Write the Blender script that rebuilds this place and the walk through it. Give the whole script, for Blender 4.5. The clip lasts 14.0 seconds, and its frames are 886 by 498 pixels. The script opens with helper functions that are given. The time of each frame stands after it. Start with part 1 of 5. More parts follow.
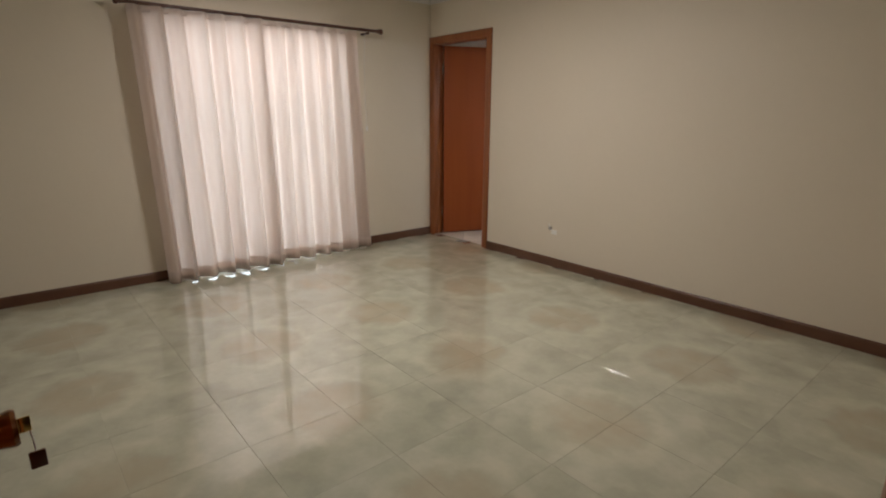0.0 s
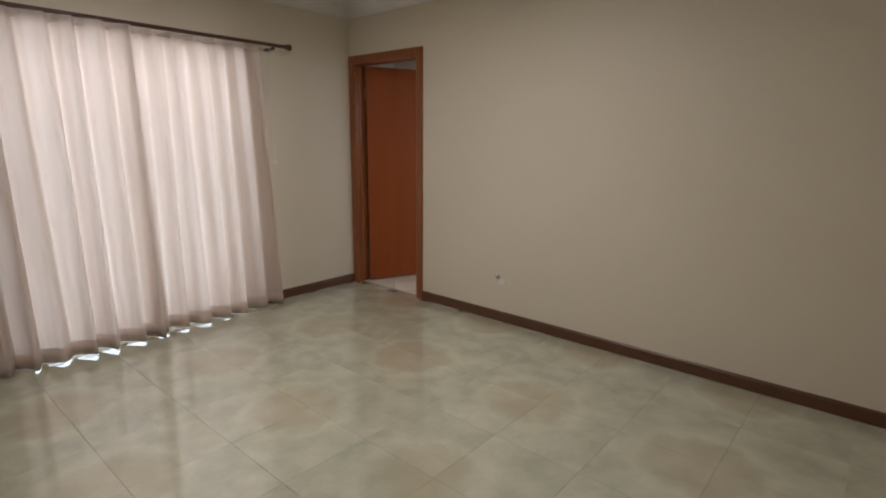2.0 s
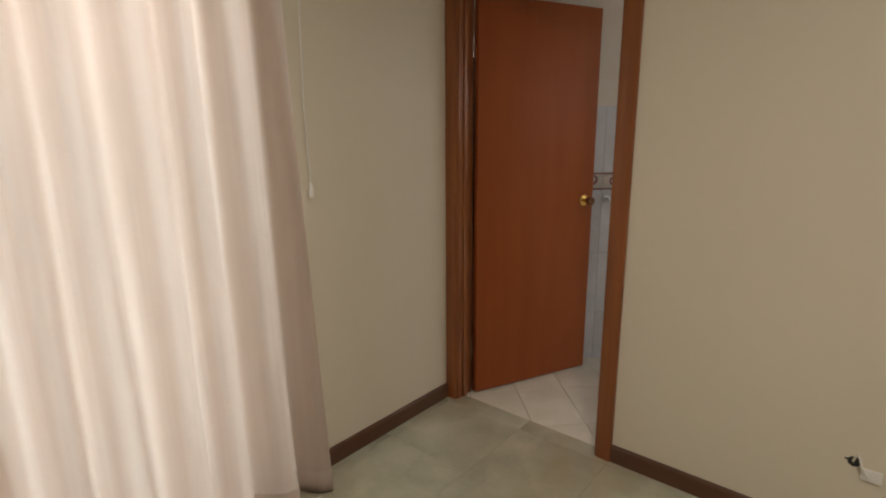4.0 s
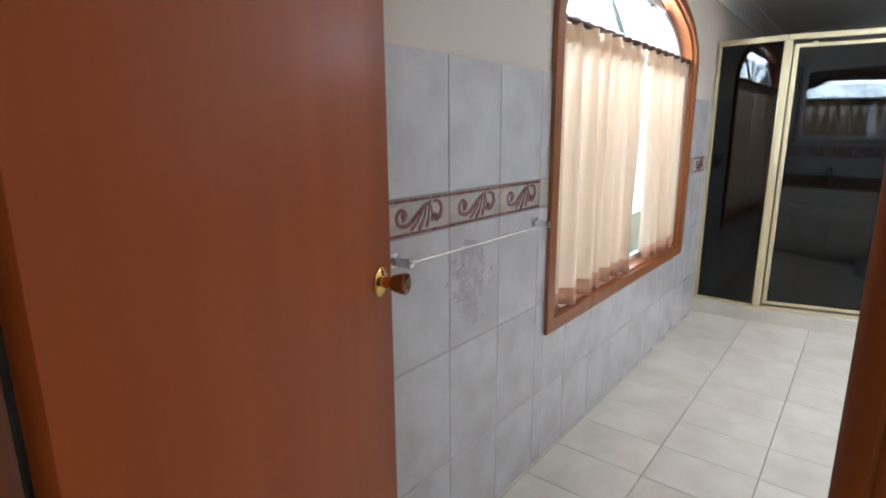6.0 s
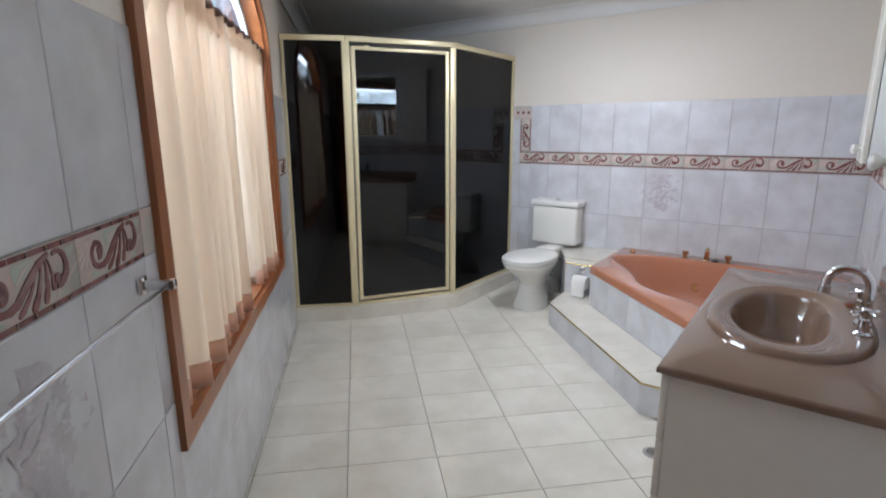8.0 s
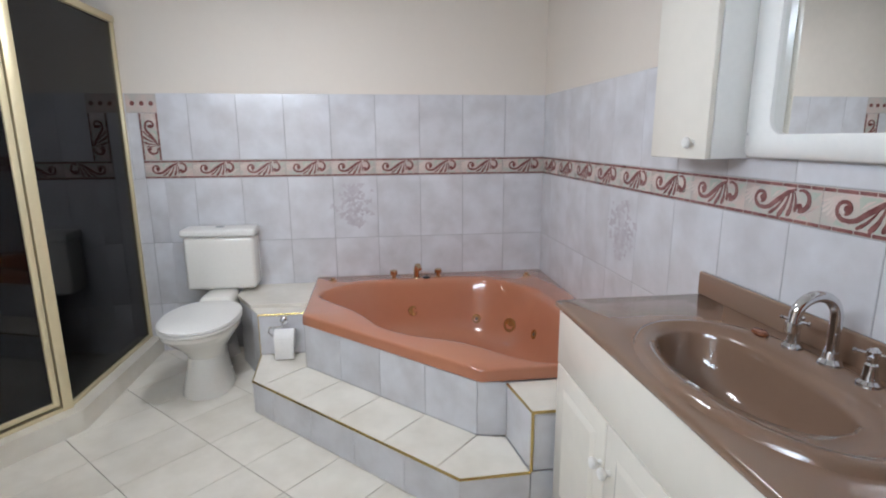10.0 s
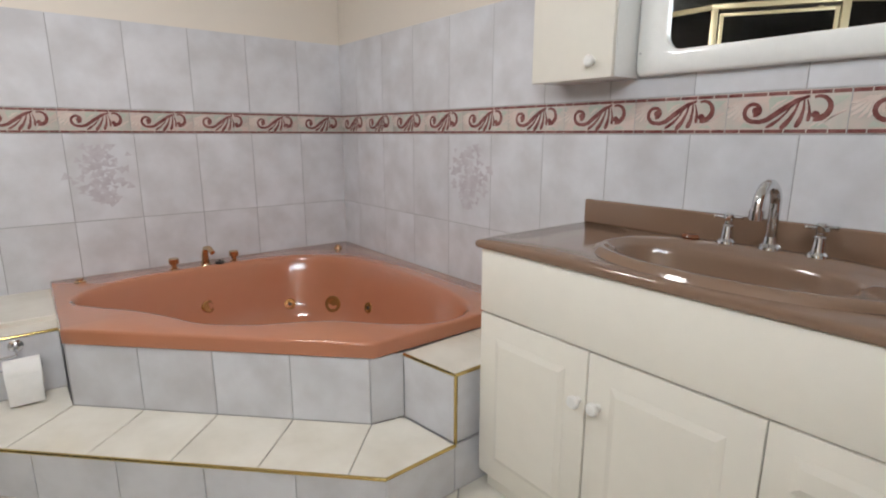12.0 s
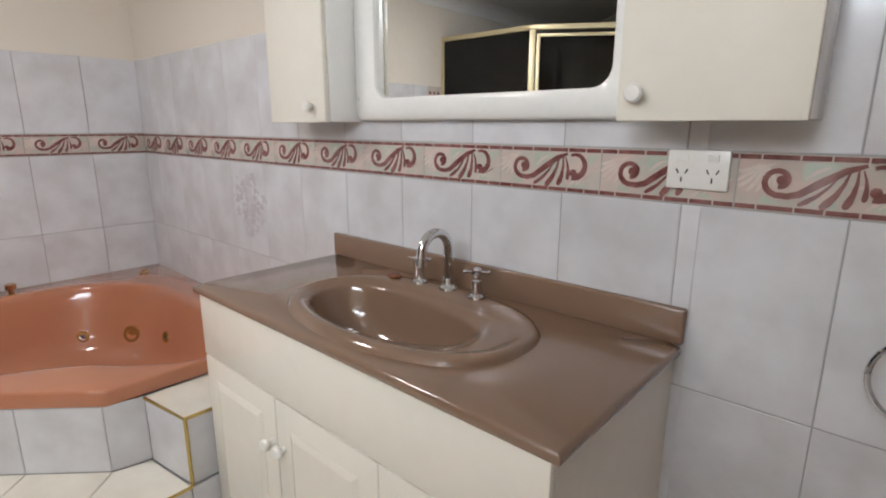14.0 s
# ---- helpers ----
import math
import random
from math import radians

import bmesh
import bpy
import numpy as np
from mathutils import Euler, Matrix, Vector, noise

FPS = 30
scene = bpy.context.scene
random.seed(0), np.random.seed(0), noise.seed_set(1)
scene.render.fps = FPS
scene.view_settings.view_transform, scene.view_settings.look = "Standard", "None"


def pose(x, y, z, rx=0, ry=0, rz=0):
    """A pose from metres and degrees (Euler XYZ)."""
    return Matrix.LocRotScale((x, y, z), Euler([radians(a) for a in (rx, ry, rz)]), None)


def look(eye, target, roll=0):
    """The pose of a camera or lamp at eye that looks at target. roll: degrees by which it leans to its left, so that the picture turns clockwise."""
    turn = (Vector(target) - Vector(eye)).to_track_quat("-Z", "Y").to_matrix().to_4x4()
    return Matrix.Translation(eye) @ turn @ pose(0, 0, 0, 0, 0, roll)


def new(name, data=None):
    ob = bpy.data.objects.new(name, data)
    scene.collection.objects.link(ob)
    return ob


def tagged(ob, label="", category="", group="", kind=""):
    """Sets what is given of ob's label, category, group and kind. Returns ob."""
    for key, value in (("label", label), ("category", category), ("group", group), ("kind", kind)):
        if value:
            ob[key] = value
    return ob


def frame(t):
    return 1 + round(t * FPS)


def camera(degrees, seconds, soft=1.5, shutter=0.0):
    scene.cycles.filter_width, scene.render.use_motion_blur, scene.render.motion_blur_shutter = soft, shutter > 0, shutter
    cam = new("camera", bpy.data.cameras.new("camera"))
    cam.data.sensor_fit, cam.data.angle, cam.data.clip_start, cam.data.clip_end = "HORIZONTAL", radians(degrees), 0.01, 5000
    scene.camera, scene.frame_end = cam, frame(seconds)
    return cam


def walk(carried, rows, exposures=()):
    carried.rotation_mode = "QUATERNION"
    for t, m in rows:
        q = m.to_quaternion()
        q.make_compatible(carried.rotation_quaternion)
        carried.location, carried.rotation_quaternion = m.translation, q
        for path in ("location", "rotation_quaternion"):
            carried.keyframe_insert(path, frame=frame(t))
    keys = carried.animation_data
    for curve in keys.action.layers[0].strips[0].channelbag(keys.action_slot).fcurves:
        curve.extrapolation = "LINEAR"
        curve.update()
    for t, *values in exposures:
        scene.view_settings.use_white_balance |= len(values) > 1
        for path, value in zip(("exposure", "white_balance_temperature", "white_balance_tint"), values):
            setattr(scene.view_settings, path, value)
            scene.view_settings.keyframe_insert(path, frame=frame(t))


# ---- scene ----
cam = camera(80.6, 14.0, soft=2.0)
PATH = [
    (0, (4.606, -3.806, 1.335), (3.125, -2.558, 0.833), 0.3),
    (0.5, (4.572, -3.756, 1.361), (3.441, -2.187, 0.851), -0.1),
    (1, (4.453, -3.664, 1.37), (3.539, -1.95, 0.891), 0.0),
    (1.5, (4.309, -3.436, 1.371), (3.288, -1.768, 0.952), 0.1),
    (2, (3.946, -3.339, 1.389), (2.665, -1.86, 0.975), 0.5),
    (2.2, (3.748, -3.281, 1.395), (2.382, -1.882, 0.974), 0.4),
    (4.3, (1.324, -1.886, 1.399), (0.133, -0.342, 0.953), -0.7),
    (4.5, (1.111, -1.724, 1.371), (0.078, -0.066, 0.944), -0.2),
    (5, (0.723, -1.248, 1.349), (0.047, 0.586, 0.926), 0.2),
    (5.5, (0.507, -0.794, 1.306), (0.281, 1.149, 0.891), -0.5),
    (6, (0.412, -0.455, 1.326), (0.613, 1.488, 0.898), -0.4),
    (6.5, (0.377, -0.222, 1.326), (1.138, 1.576, 0.894), -0.2),
    (7, (0.366, -0.069, 1.317), (1.448, 1.556, 0.882), -0.0),
    (7.5, (0.356, 0.044, 1.302), (1.719, 1.443, 0.871), -0.1),
    (8, (0.446, 0.242, 1.323), (2.031, 1.382, 0.887), -0.1),
    (8.5, (0.627, 0.473, 1.34), (2.384, 1.326, 0.915), -0.1),
    (9, (0.844, 0.67, 1.336), (2.728, 1.201, 0.926), -0.1),
    (9.2, (0.936, 0.743, 1.324), (2.862, 1.093, 0.911), -0.2),
    (11.3, (1.759, 1.429, 1.142), (3.534, 0.599, 0.742), 0.1),
    (11.5, (1.784, 1.441, 1.102), (3.519, 0.53, 0.699), 0.2),
    (12, (1.787, 1.459, 1.06), (3.316, 0.244, 0.631), 0.1),
    (12.5, (1.758, 1.436, 1.059), (3.194, 0.12, 0.603), 0.1),
    (13, (1.679, 1.352, 1.078), (3.066, -0.014, 0.621), 0.1),
    (13.5, (1.54, 1.222, 1.163), (2.87, -0.201, 0.708), 0.2),
    (14, (1.392, 1.075, 1.208), (2.693, -0.373, 0.751), 0.2),
]
EXPOSURES = [
    (0, -0.35, 6700, 16), (0.5, -0.12, 6700, 16), (1.0, 0.1, 6800, 16), (1.5, -0.2, 6800, 16), (2.2, -0.55, 6350, 16), (4.3, -0.45, 7300, 13), (5.0, 0.5, 6800, 13),
    (5.5, 0.2, 6000, 14), (6.0, 0.05, 6100, 12), (6.5, -0.17, 6050, 12), (7.5, -0.28, 6050, 12), (8.5, -0.45, 6050, 13), (9.2, -0.38, 6050, 13), (11.3, -0.55, 6800, 13), (12.5, -0.45, 6900, 13), (14, -0.45, 6950, 14)]
walk(cam, [(t, look(eye, target, roll)) for t, eye, target, roll in PATH], EXPOSURES)

# ---------------------------------------------------------------- light
world = bpy.data.worlds.new("sky")
scene.world = world
world.use_nodes = True
wn = world.node_tree
sky = wn.nodes.new("ShaderNodeTexSky")
sky.sky_type, sky.sun_disc = "NISHITA", False
sky.sun_elevation, sky.sun_rotation = radians(52), radians(120)
wn.links.new(sky.outputs[0], wn.nodes["Background"].inputs[0])
wn.nodes["Background"].inputs[1].default_value = 0.15


def lamp(name, kind, m, energy, color, **settings):
    data = bpy.data.lights.new(name, kind)
    data.energy, data.color = energy, color
    for key, value in settings.items():
        if key == "angle":
            data.angle = value
        elif key == "size":
            data.shape, data.size = "RECTANGLE", value
        elif key == "size_y":
            data.size_y = value
    ob = new(name, data)
    ob.matrix_world = m
    return ob


SUN_FROM = Vector((math.cos(radians(52)) * math.sin(radians(120)), math.cos(radians(52)) * math.cos(radians(120)), math.sin(radians(52))))
lamp("sun", "SUN", look(SUN_FROM * 30, (0, 0, 0)), 3.0, (1.0, 0.95, 0.87), angle=radians(0.5))

# ---------------------------------------------------------------- plan
R2 = math.sqrt(0.5)
FAR = 4.555            # far bathroom wall, tile face
BED_R = 4.555           # bedroom wall with the entry door
BED_S = -5.4
BED_Y = -0.11          # bedroom face of the partition
CEIL_B, CEIL_T = 2.52, 2.27
TW, TH = 0.2655, 0.376  # wall tile
ROW0, STRIP0, STRIP1, TILE_TOP = 0.304, 1.061, 1.165, 1.541
JOINT = 0.0028


def frame_of(o, s, t, n):
    m = Matrix((s, t, n)).transposed().to_4x4()
    m.translation = o
    return m


F_WIN = frame_of((-0.315 * R2, 0.315 * R2, 0), (R2, R2, 0), (0, 0, 1), (R2, -R2, 0))
F_VAN = frame_of((0, 0, 0), (1, 0, 0), (0, 0, 1), (0, 1, 0))
F_FAR = frame_of((FAR, 0, 0), (0, 1, 0), (0, 0, 1), (-1, 0, 0))
F_STUB = frame_of((0.006, 0, 0), (0, 1, 0), (0, 0, 1), (1, 0, 0))
F_FLOOR = frame_of((-0.315 * R2, 0.315 * R2, 0), (R2, R2, 0), (R2, -R2, 0), (0, 0, 1))  # along the window wall, away from it, up
F_ID = Matrix.Identity(4)


def win_xy(u, d):
    p = F_FLOOR @ Vector((u, d, 0))
    return p.x, p.y


# ---------------------------------------------------------------- materials
def material(name, color=(0.8, 0.8, 0.8), rough=0.5, metal=0.0, color2=None, scale=8.0, amount=0.5, fine=60.0, bump=0.0, bump_scale=120.0,
             coat=0.0, coat_rough=0.03, stretch=(1, 1, 1), object_random=0.0, rough_var=0.05, detail=4.0, spec=0.5, grain_amp=0.014):
    """A surface with two scales of colour variation, fine relief and uneven gloss."""
    mat = bpy.data.materials.new(name)
    mat.use_nodes = True
    nt = mat.node_tree
    bsdf = nt.nodes["Principled BSDF"]
    link = nt.links.new
    coords = nt.nodes.new("ShaderNodeTexCoord")
    mapping = nt.nodes.new("ShaderNodeMapping")
    mapping.inputs["Scale"].default_value = stretch
    link(coords.outputs["Object"], mapping.inputs["Vector"])
    info = nt.nodes.new("ShaderNodeObjectInfo")
    shift = nt.nodes.new("ShaderNodeVectorMath")
    shift.operation = "MULTIPLY_ADD"
    shift.inputs[1].default_value = (37.0, 53.0, 71.0)
    link(info.outputs["Random"], shift.inputs[0])
    link(mapping.outputs[0], shift.inputs[2])
    big = nt.nodes.new("ShaderNodeTexNoise")
    big.inputs["Scale"].default_value, big.inputs["Detail"].default_value = scale, detail
    link(shift.outputs[0], big.inputs["Vector"])
    small = nt.nodes.new("ShaderNodeTexNoise")
    small.inputs["Scale"].default_value, small.inputs["Detail"].default_value = fine, 3.0
    link(shift.outputs[0], small.inputs["Vector"])
    second = color2 or tuple(c * 0.86 for c in color)
    ramp = nt.nodes.new("ShaderNodeMapRange")
    ramp.inputs[1].default_value, ramp.inputs[2].default_value = 0.35, 0.68
    link(big.outputs[0], ramp.inputs[0])
    mul = nt.nodes.new("ShaderNodeMath")
    mul.operation = "MULTIPLY"
    mul.inputs[1].default_value = amount
    link(ramp.outputs[0], mul.inputs[0])
    mix = nt.nodes.new("ShaderNodeMix")
    mix.data_type = "RGBA"
    mix.inputs[6].default_value, mix.inputs[7].default_value = (*color, 1), (*second, 1)
    link(mul.outputs[0], mix.inputs[0])
    grain = nt.nodes.new("ShaderNodeMapRange")
    grain.inputs[1].default_value, grain.inputs[2].default_value, grain.inputs[3].default_value, grain.inputs[4].default_value = 0.3, 0.7, 1 - grain_amp, 1 + grain_amp
    link(small.outputs[0], grain.inputs[0])
    rand = nt.nodes.new("ShaderNodeMapRange")
    rand.inputs[3].default_value, rand.inputs[4].default_value = 1 - object_random, 1 + object_random
    link(info.outputs["Random"], rand.inputs[0])
    both = nt.nodes.new("ShaderNodeMath")
    both.operation = "MULTIPLY"
    link(grain.outputs[0], both.inputs[0])
    link(rand.outputs[0], both.inputs[1])
    tint = nt.nodes.new("ShaderNodeVectorMath")
    tint.operation = "SCALE"
    link(mix.outputs[2], tint.inputs[0])
    link(both.outputs[0], tint.inputs["Scale"])
    link(tint.outputs[0], bsdf.inputs["Base Color"])
    gloss = nt.nodes.new("ShaderNodeMapRange")
    gloss.inputs[3].default_value, gloss.inputs[4].default_value = max(0.0, rough - rough_var), min(1.0, rough + rough_var)
    link(big.outputs[0], gloss.inputs[0])
    link(gloss.outputs[0], bsdf.inputs["Roughness"])
    bsdf.inputs["Metallic"].default_value = metal
    bsdf.inputs["Coat Weight"].default_value = coat
    bsdf.inputs["Coat Roughness"].default_value = coat_rough
    bsdf.inputs["Specular IOR Level"].default_value = spec
    if bump:
        relief = nt.nodes.new("ShaderNodeTexNoise")
        relief.inputs["Scale"].default_value, relief.inputs["Detail"].default_value = bump_scale, 3.0
        link(mapping.outputs[0], relief.inputs["Vector"])
        bumps = nt.nodes.new("ShaderNodeBump")
        bumps.inputs["Strength"].default_value, bumps.inputs["Distance"].default_value = bump, 0.002
        link(relief.outputs[0], bumps.inputs["Height"])
        link(bumps.outputs[0], bsdf.inputs["Normal"])
    return mat


def cloth(name, color, through_share, rough=0.9, weave=900.0):
    mat = bpy.data.materials.new(name)
    mat.use_nodes = True
    nt = mat.node_tree
    link = nt.links.new
    out = nt.nodes["Material Output"]
    nt.nodes.remove(nt.nodes["Principled BSDF"])
    coords = nt.nodes.new("ShaderNodeTexCoord")
    noise_tex = nt.nodes.new("ShaderNodeTexNoise")
    noise_tex.inputs["Scale"].default_value = 9.0
    # tall darker streaks put the shading of the folds into the cloth's colour
    fold_streaks = nt.nodes.new("ShaderNodeMapping")
    fold_streaks.inputs["Scale"].default_value = (3.0, 3.0, 0.06)
    link(coords.outputs["Object"], fold_streaks.inputs["Vector"])
    link(fold_streaks.outputs[0], noise_tex.inputs["Vector"])
    fine = nt.nodes.new("ShaderNodeTexNoise")
    fine.inputs["Scale"].default_value = weave
    link(coords.outputs["Object"], fine.inputs["Vector"])
    mixed = nt.nodes.new("ShaderNodeMix")
    mixed.data_type = "RGBA"
    mixed.inputs[6].default_value, mixed.inputs[7].default_value = (*color, 1), (*[c * k for c, k in zip(color, (0.86, 0.80, 0.76))], 1)
    link(noise_tex.outputs[0], mixed.inputs[0])
    bumps = nt.nodes.new("ShaderNodeBump")
    bumps.inputs["Strength"].default_value, bumps.inputs["Distance"].default_value = 0.25, 0.0006
    link(fine.outputs[0], bumps.inputs["Height"])
    front = nt.nodes.new("ShaderNodeBsdfDiffuse")
    back = nt.nodes.new("ShaderNodeBsdfTranslucent")
    clear = nt.nodes.new("ShaderNodeBsdfTransparent")
    for node in (front, back):
        link(mixed.outputs[2], node.inputs["Color"])
        link(bumps.outputs[0], node.inputs["Normal"])
    shade = nt.nodes.new("ShaderNodeMixShader")
    shade.inputs[0].default_value = through_share
    link(front.outputs[0], shade.inputs[1])
    link(back.outputs[0], shade.inputs[2])
    sheer = nt.nodes.new("ShaderNodeMixShader")
    sheer.inputs[0].default_value = 0.06
    link(shade.outputs[0], sheer.inputs[1])
    link(clear.outputs[0], sheer.inputs[2])
    link(sheer.outputs[0], out.inputs["Surface"])
    return mat


def glass(name, color, rough=0.0, see=0.9):
    """Clear or tinted pane: glossy by angle over a see-through body."""
    mat = bpy.data.materials.new(name)
    mat.use_nodes = True
    nt = mat.node_tree
    link = nt.links.new
    out = nt.nodes["Material Output"]
    nt.nodes.remove(nt.nodes["Principled BSDF"])
    clear = nt.nodes.new("ShaderNodeBsdfTransparent")
    clear.inputs["Color"].default_value = (*color, 1)
    gloss = nt.nodes.new("ShaderNodeBsdfGlossy")
    gloss.inputs["Roughness"].default_value = rough
    facing = nt.nodes.new("ShaderNodeLayerWeight")
    facing.inputs["Blend"].default_value = 0.5
    power = nt.nodes.new("ShaderNodeMath")
    power.operation = "POWER"
    power.inputs[1].default_value = 5.0
    link(facing.outputs["Facing"], power.inputs[0])
    fres = nt.nodes.new("ShaderNodeMath")
    fres.operation = "MULTIPLY_ADD"
    fres.inputs[1].default_value, fres.inputs[2].default_value = 0.92, 0.045
    link(power.outputs[0], fres.inputs[0])
    shade = nt.nodes.new("ShaderNodeMixShader")
    link(fres.outputs[0], shade.inputs[0])
    link(clear.outputs[0], shade.inputs[1])
    link(gloss.outputs[0], shade.inputs[2])
    link(shade.outputs[0], out.inputs["Surface"])
    return mat


def bedroom_tile_material():
    """Printed ceramic floor: brown octagons in cream bands on a green-grey ground, spread over two tiles."""
    mat = material("printed_floor_tile", (0.43, 0.445, 0.345), 0.06, color2=(0.56, 0.565, 0.45), scale=5.0, amount=0.9, fine=40, rough_var=0.03)
    nt = mat.node_tree
    link = nt.links.new
    bsdf = nt.nodes["Principled BSDF"]
    base = bsdf.inputs["Base Color"].links[0].from_socket
    geo = nt.nodes.new("ShaderNodeNewGeometry")
    wob = nt.nodes.new("ShaderNodeTexNoise")
    wob.inputs["Scale"].default_value, wob.inputs["Detail"].default_value = 9.0, 3.0
    link(geo.outputs["Position"], wob.inputs["Vector"])
    add = nt.nodes.new("ShaderNodeVectorMath")
    add.operation = "MULTIPLY_ADD"
    add.inputs[1].default_value = (0.15, 0.15, 0)
    link(wob.outputs["Color"], add.inputs[0])
    link(geo.outputs["Position"], add.inputs[2])

    def math_node(op, a, b=None):
        node = nt.nodes.new("ShaderNodeMath")
        node.operation = op
        for k, v in enumerate((a, b)):
            if v is None:
                continue
            if isinstance(v, (int, float)):
                node.inputs[k].default_value = v
            else:
                link(v, node.inputs[k])
        return node.outputs[0]

    patchy = nt.nodes.new("ShaderNodeTexNoise")
    patchy.inputs["Scale"].default_value, patchy.inputs["Detail"].default_value = 5.0, 5.0
    link(geo.outputs["Position"], patchy.inputs["Vector"])
    sep = nt.nodes.new("ShaderNodeSeparateXYZ")
    link(add.outputs[0], sep.inputs[0])

    def cell(sock, start):
        return math_node("ABSOLUTE", math_node("SUBTRACT", math_node("FRACT", math_node("DIVIDE", math_node("SUBTRACT", sock, start), 0.87)), 0.5))

    cx, cy = cell(sep.outputs[0], 1.805 - 0.435), cell(sep.outputs[1], -2.725 - 0.435)
    # octagon measure: 0 at the centre of a brown patch
    octa = math_node("MAXIMUM", math_node("MAXIMUM", cx, cy), math_node("MULTIPLY", math_node("ADD", cx, cy), 0.72))

    def band(lo, hi, value):
        node = nt.nodes.new("ShaderNodeMapRange")
        node.interpolation_type = "SMOOTHSTEP"
        node.inputs[1].default_value, node.inputs[2].default_value, node.inputs[3].default_value, node.inputs[4].default_value = lo, hi, 1, 0
        link(value, node.inputs[0])
        return node.outputs[0]

    def mixed(fac, a, color):
        node = nt.nodes.new("ShaderNodeMix")
        node.data_type = "RGBA"
        link(fac, node.inputs[0])
        link(a, node.inputs[6])
        node.inputs[7].default_value = (*color, 1)
        return node.outputs[2]

    cream = math_node("MULTIPLY", math_node("SUBTRACT", band(0.31, 0.39, octa), band(0.23, 0.31, octa)), math_node("MULTIPLY", wob.outputs[0], 0.5))
    with_cream = mixed(cream, base, (0.70, 0.68, 0.52))
    brown = math_node("MULTIPLY", band(0.17, 0.31, octa), math_node("MULTIPLY", patchy.outputs[0], 0.95))
    with_brown = mixed(brown, with_cream, (0.47, 0.40, 0.275))
    # grey marks in the green ground
    ox, oy = math_node("SUBTRACT", 0.5, cx), math_node("SUBTRACT", 0.5, cy)
    ring = math_node("SQRT", math_node("ADD", math_node("MULTIPLY", ox, ox), math_node("MULTIPLY", oy, oy)))
    mark = math_node("MULTIPLY", math_node("SUBTRACT", band(0.17, 0.2, ring), band(0.06, 0.14, ring)), 0.3)
    done = mixed(math_node("MULTIPLY", mark, wob.outputs[0]), with_brown, (0.27, 0.29, 0.235))
    link(done, bsdf.inputs["Base Color"])
    return mat


M_CREAM = material("cream_wall_paint", (0.71, 0.645, 0.53), 0.55, color2=(0.69, 0.62, 0.505), scale=1.3, amount=0.6, fine=30, grain_amp=0.006, bump=0.035, bump_scale=220)
M_BATHPAINT = material("warm_white_bathroom_paint", (0.74, 0.68, 0.60), 0.6, color2=(0.71, 0.645, 0.565), scale=1.3, amount=0.6, fine=30, grain_amp=0.006, bump=0.035, bump_scale=200)
M_CEIL = material("white_ceiling_paint", (0.78, 0.77, 0.74), 0.7, scale=2.0, amount=0.3, bump=0.08, bump_scale=180)
M_WOOD = material("red_brown_varnished_timber", (0.30, 0.095, 0.027), 0.32, color2=(0.21, 0.06, 0.018), scale=5.0, amount=0.8, fine=90, stretch=(6, 6, 0.5), bump=0.08, bump_scale=90, coat=0.25)
M_LEAF = material("red_brown_door_veneer", (0.335, 0.080, 0.019), 0.46, color2=(0.285, 0.064, 0.015), spec=0.3, scale=3.0, amount=0.6, fine=120, stretch=(5, 5, 0.35), bump=0.03, bump_scale=120, grain_amp=0.03)
M_SKIRT = material("dark_brown_skirting_timber", (0.115, 0.05, 0.026), 0.4, color2=(0.08, 0.034, 0.018), scale=6, amount=0.7, fine=60, bump=0.08)
M_WINWOOD = material("orange_brown_window_timber", (0.36, 0.13, 0.045), 0.33, color2=(0.27, 0.085, 0.028), scale=5.0, amount=0.8, fine=90, stretch=(5, 5, 0.6), bump=0.08, coat=0.2)
M_TILE = material("pale_grey_marbled_tile", (0.68, 0.685, 0.71), 0.15, color2=(0.54, 0.53, 0.54), scale=6.5, amount=0.8, fine=28, object_random=0.022, bump=0.03, bump_scale=25, detail=6)
M_GROUT = material("grey_grout", (0.36, 0.36, 0.365), 0.85, scale=20, bump=0.3)
M_FLOORTILE = material("cream_marbled_floor_tile", (0.77, 0.735, 0.65), 0.10, color2=(0.66, 0.62, 0.53), scale=5.5, amount=0.85, fine=30, object_random=0.025, bump=0.03, bump_scale=25, detail=6)
M_FLOORGROUT = material("dark_grey_floor_grout", (0.30, 0.295, 0.28), 0.85, scale=20, bump=0.3)
M_BEDFLOOR = bedroom_tile_material()
M_BEDFLOOR.node_tree.nodes["Principled BSDF"].inputs["Specular IOR Level"].default_value = 0.9
M_BEDFLOOR.node_tree.nodes["Principled BSDF"].inputs["Coat Weight"].default_value = 0.7
M_BEDFLOOR.node_tree.nodes["Principled BSDF"].inputs["Coat IOR"].default_value = 1.7
M_BEDGROUT = material("beige_floor_grout", (0.49, 0.47, 0.37), 0.6, scale=18)
M_BORDER = material("rose_marbled_border_tile", (0.62, 0.49, 0.44), 0.2, color2=(0.46, 0.47, 0.42), scale=16, amount=0.95, fine=70, object_random=0.04, bump=0.1, bump_scale=60)
M_SCROLL = material("maroon_glazed_relief", (0.155, 0.048, 0.046), 0.18, color2=(0.31, 0.145, 0.13), scale=34, amount=0.8, coat=0.4)
M_SCROLL_PALE = material("pale_rose_glazed_relief", (0.68, 0.60, 0.54), 0.2, color2=(0.62, 0.47, 0.43), scale=30, amount=0.8, coat=0.3)
M_SAGE = material("sage_green_glaze", (0.44, 0.49, 0.42), 0.2, color2=(0.52, 0.53, 0.46), scale=40, amount=0.8, coat=0.3)
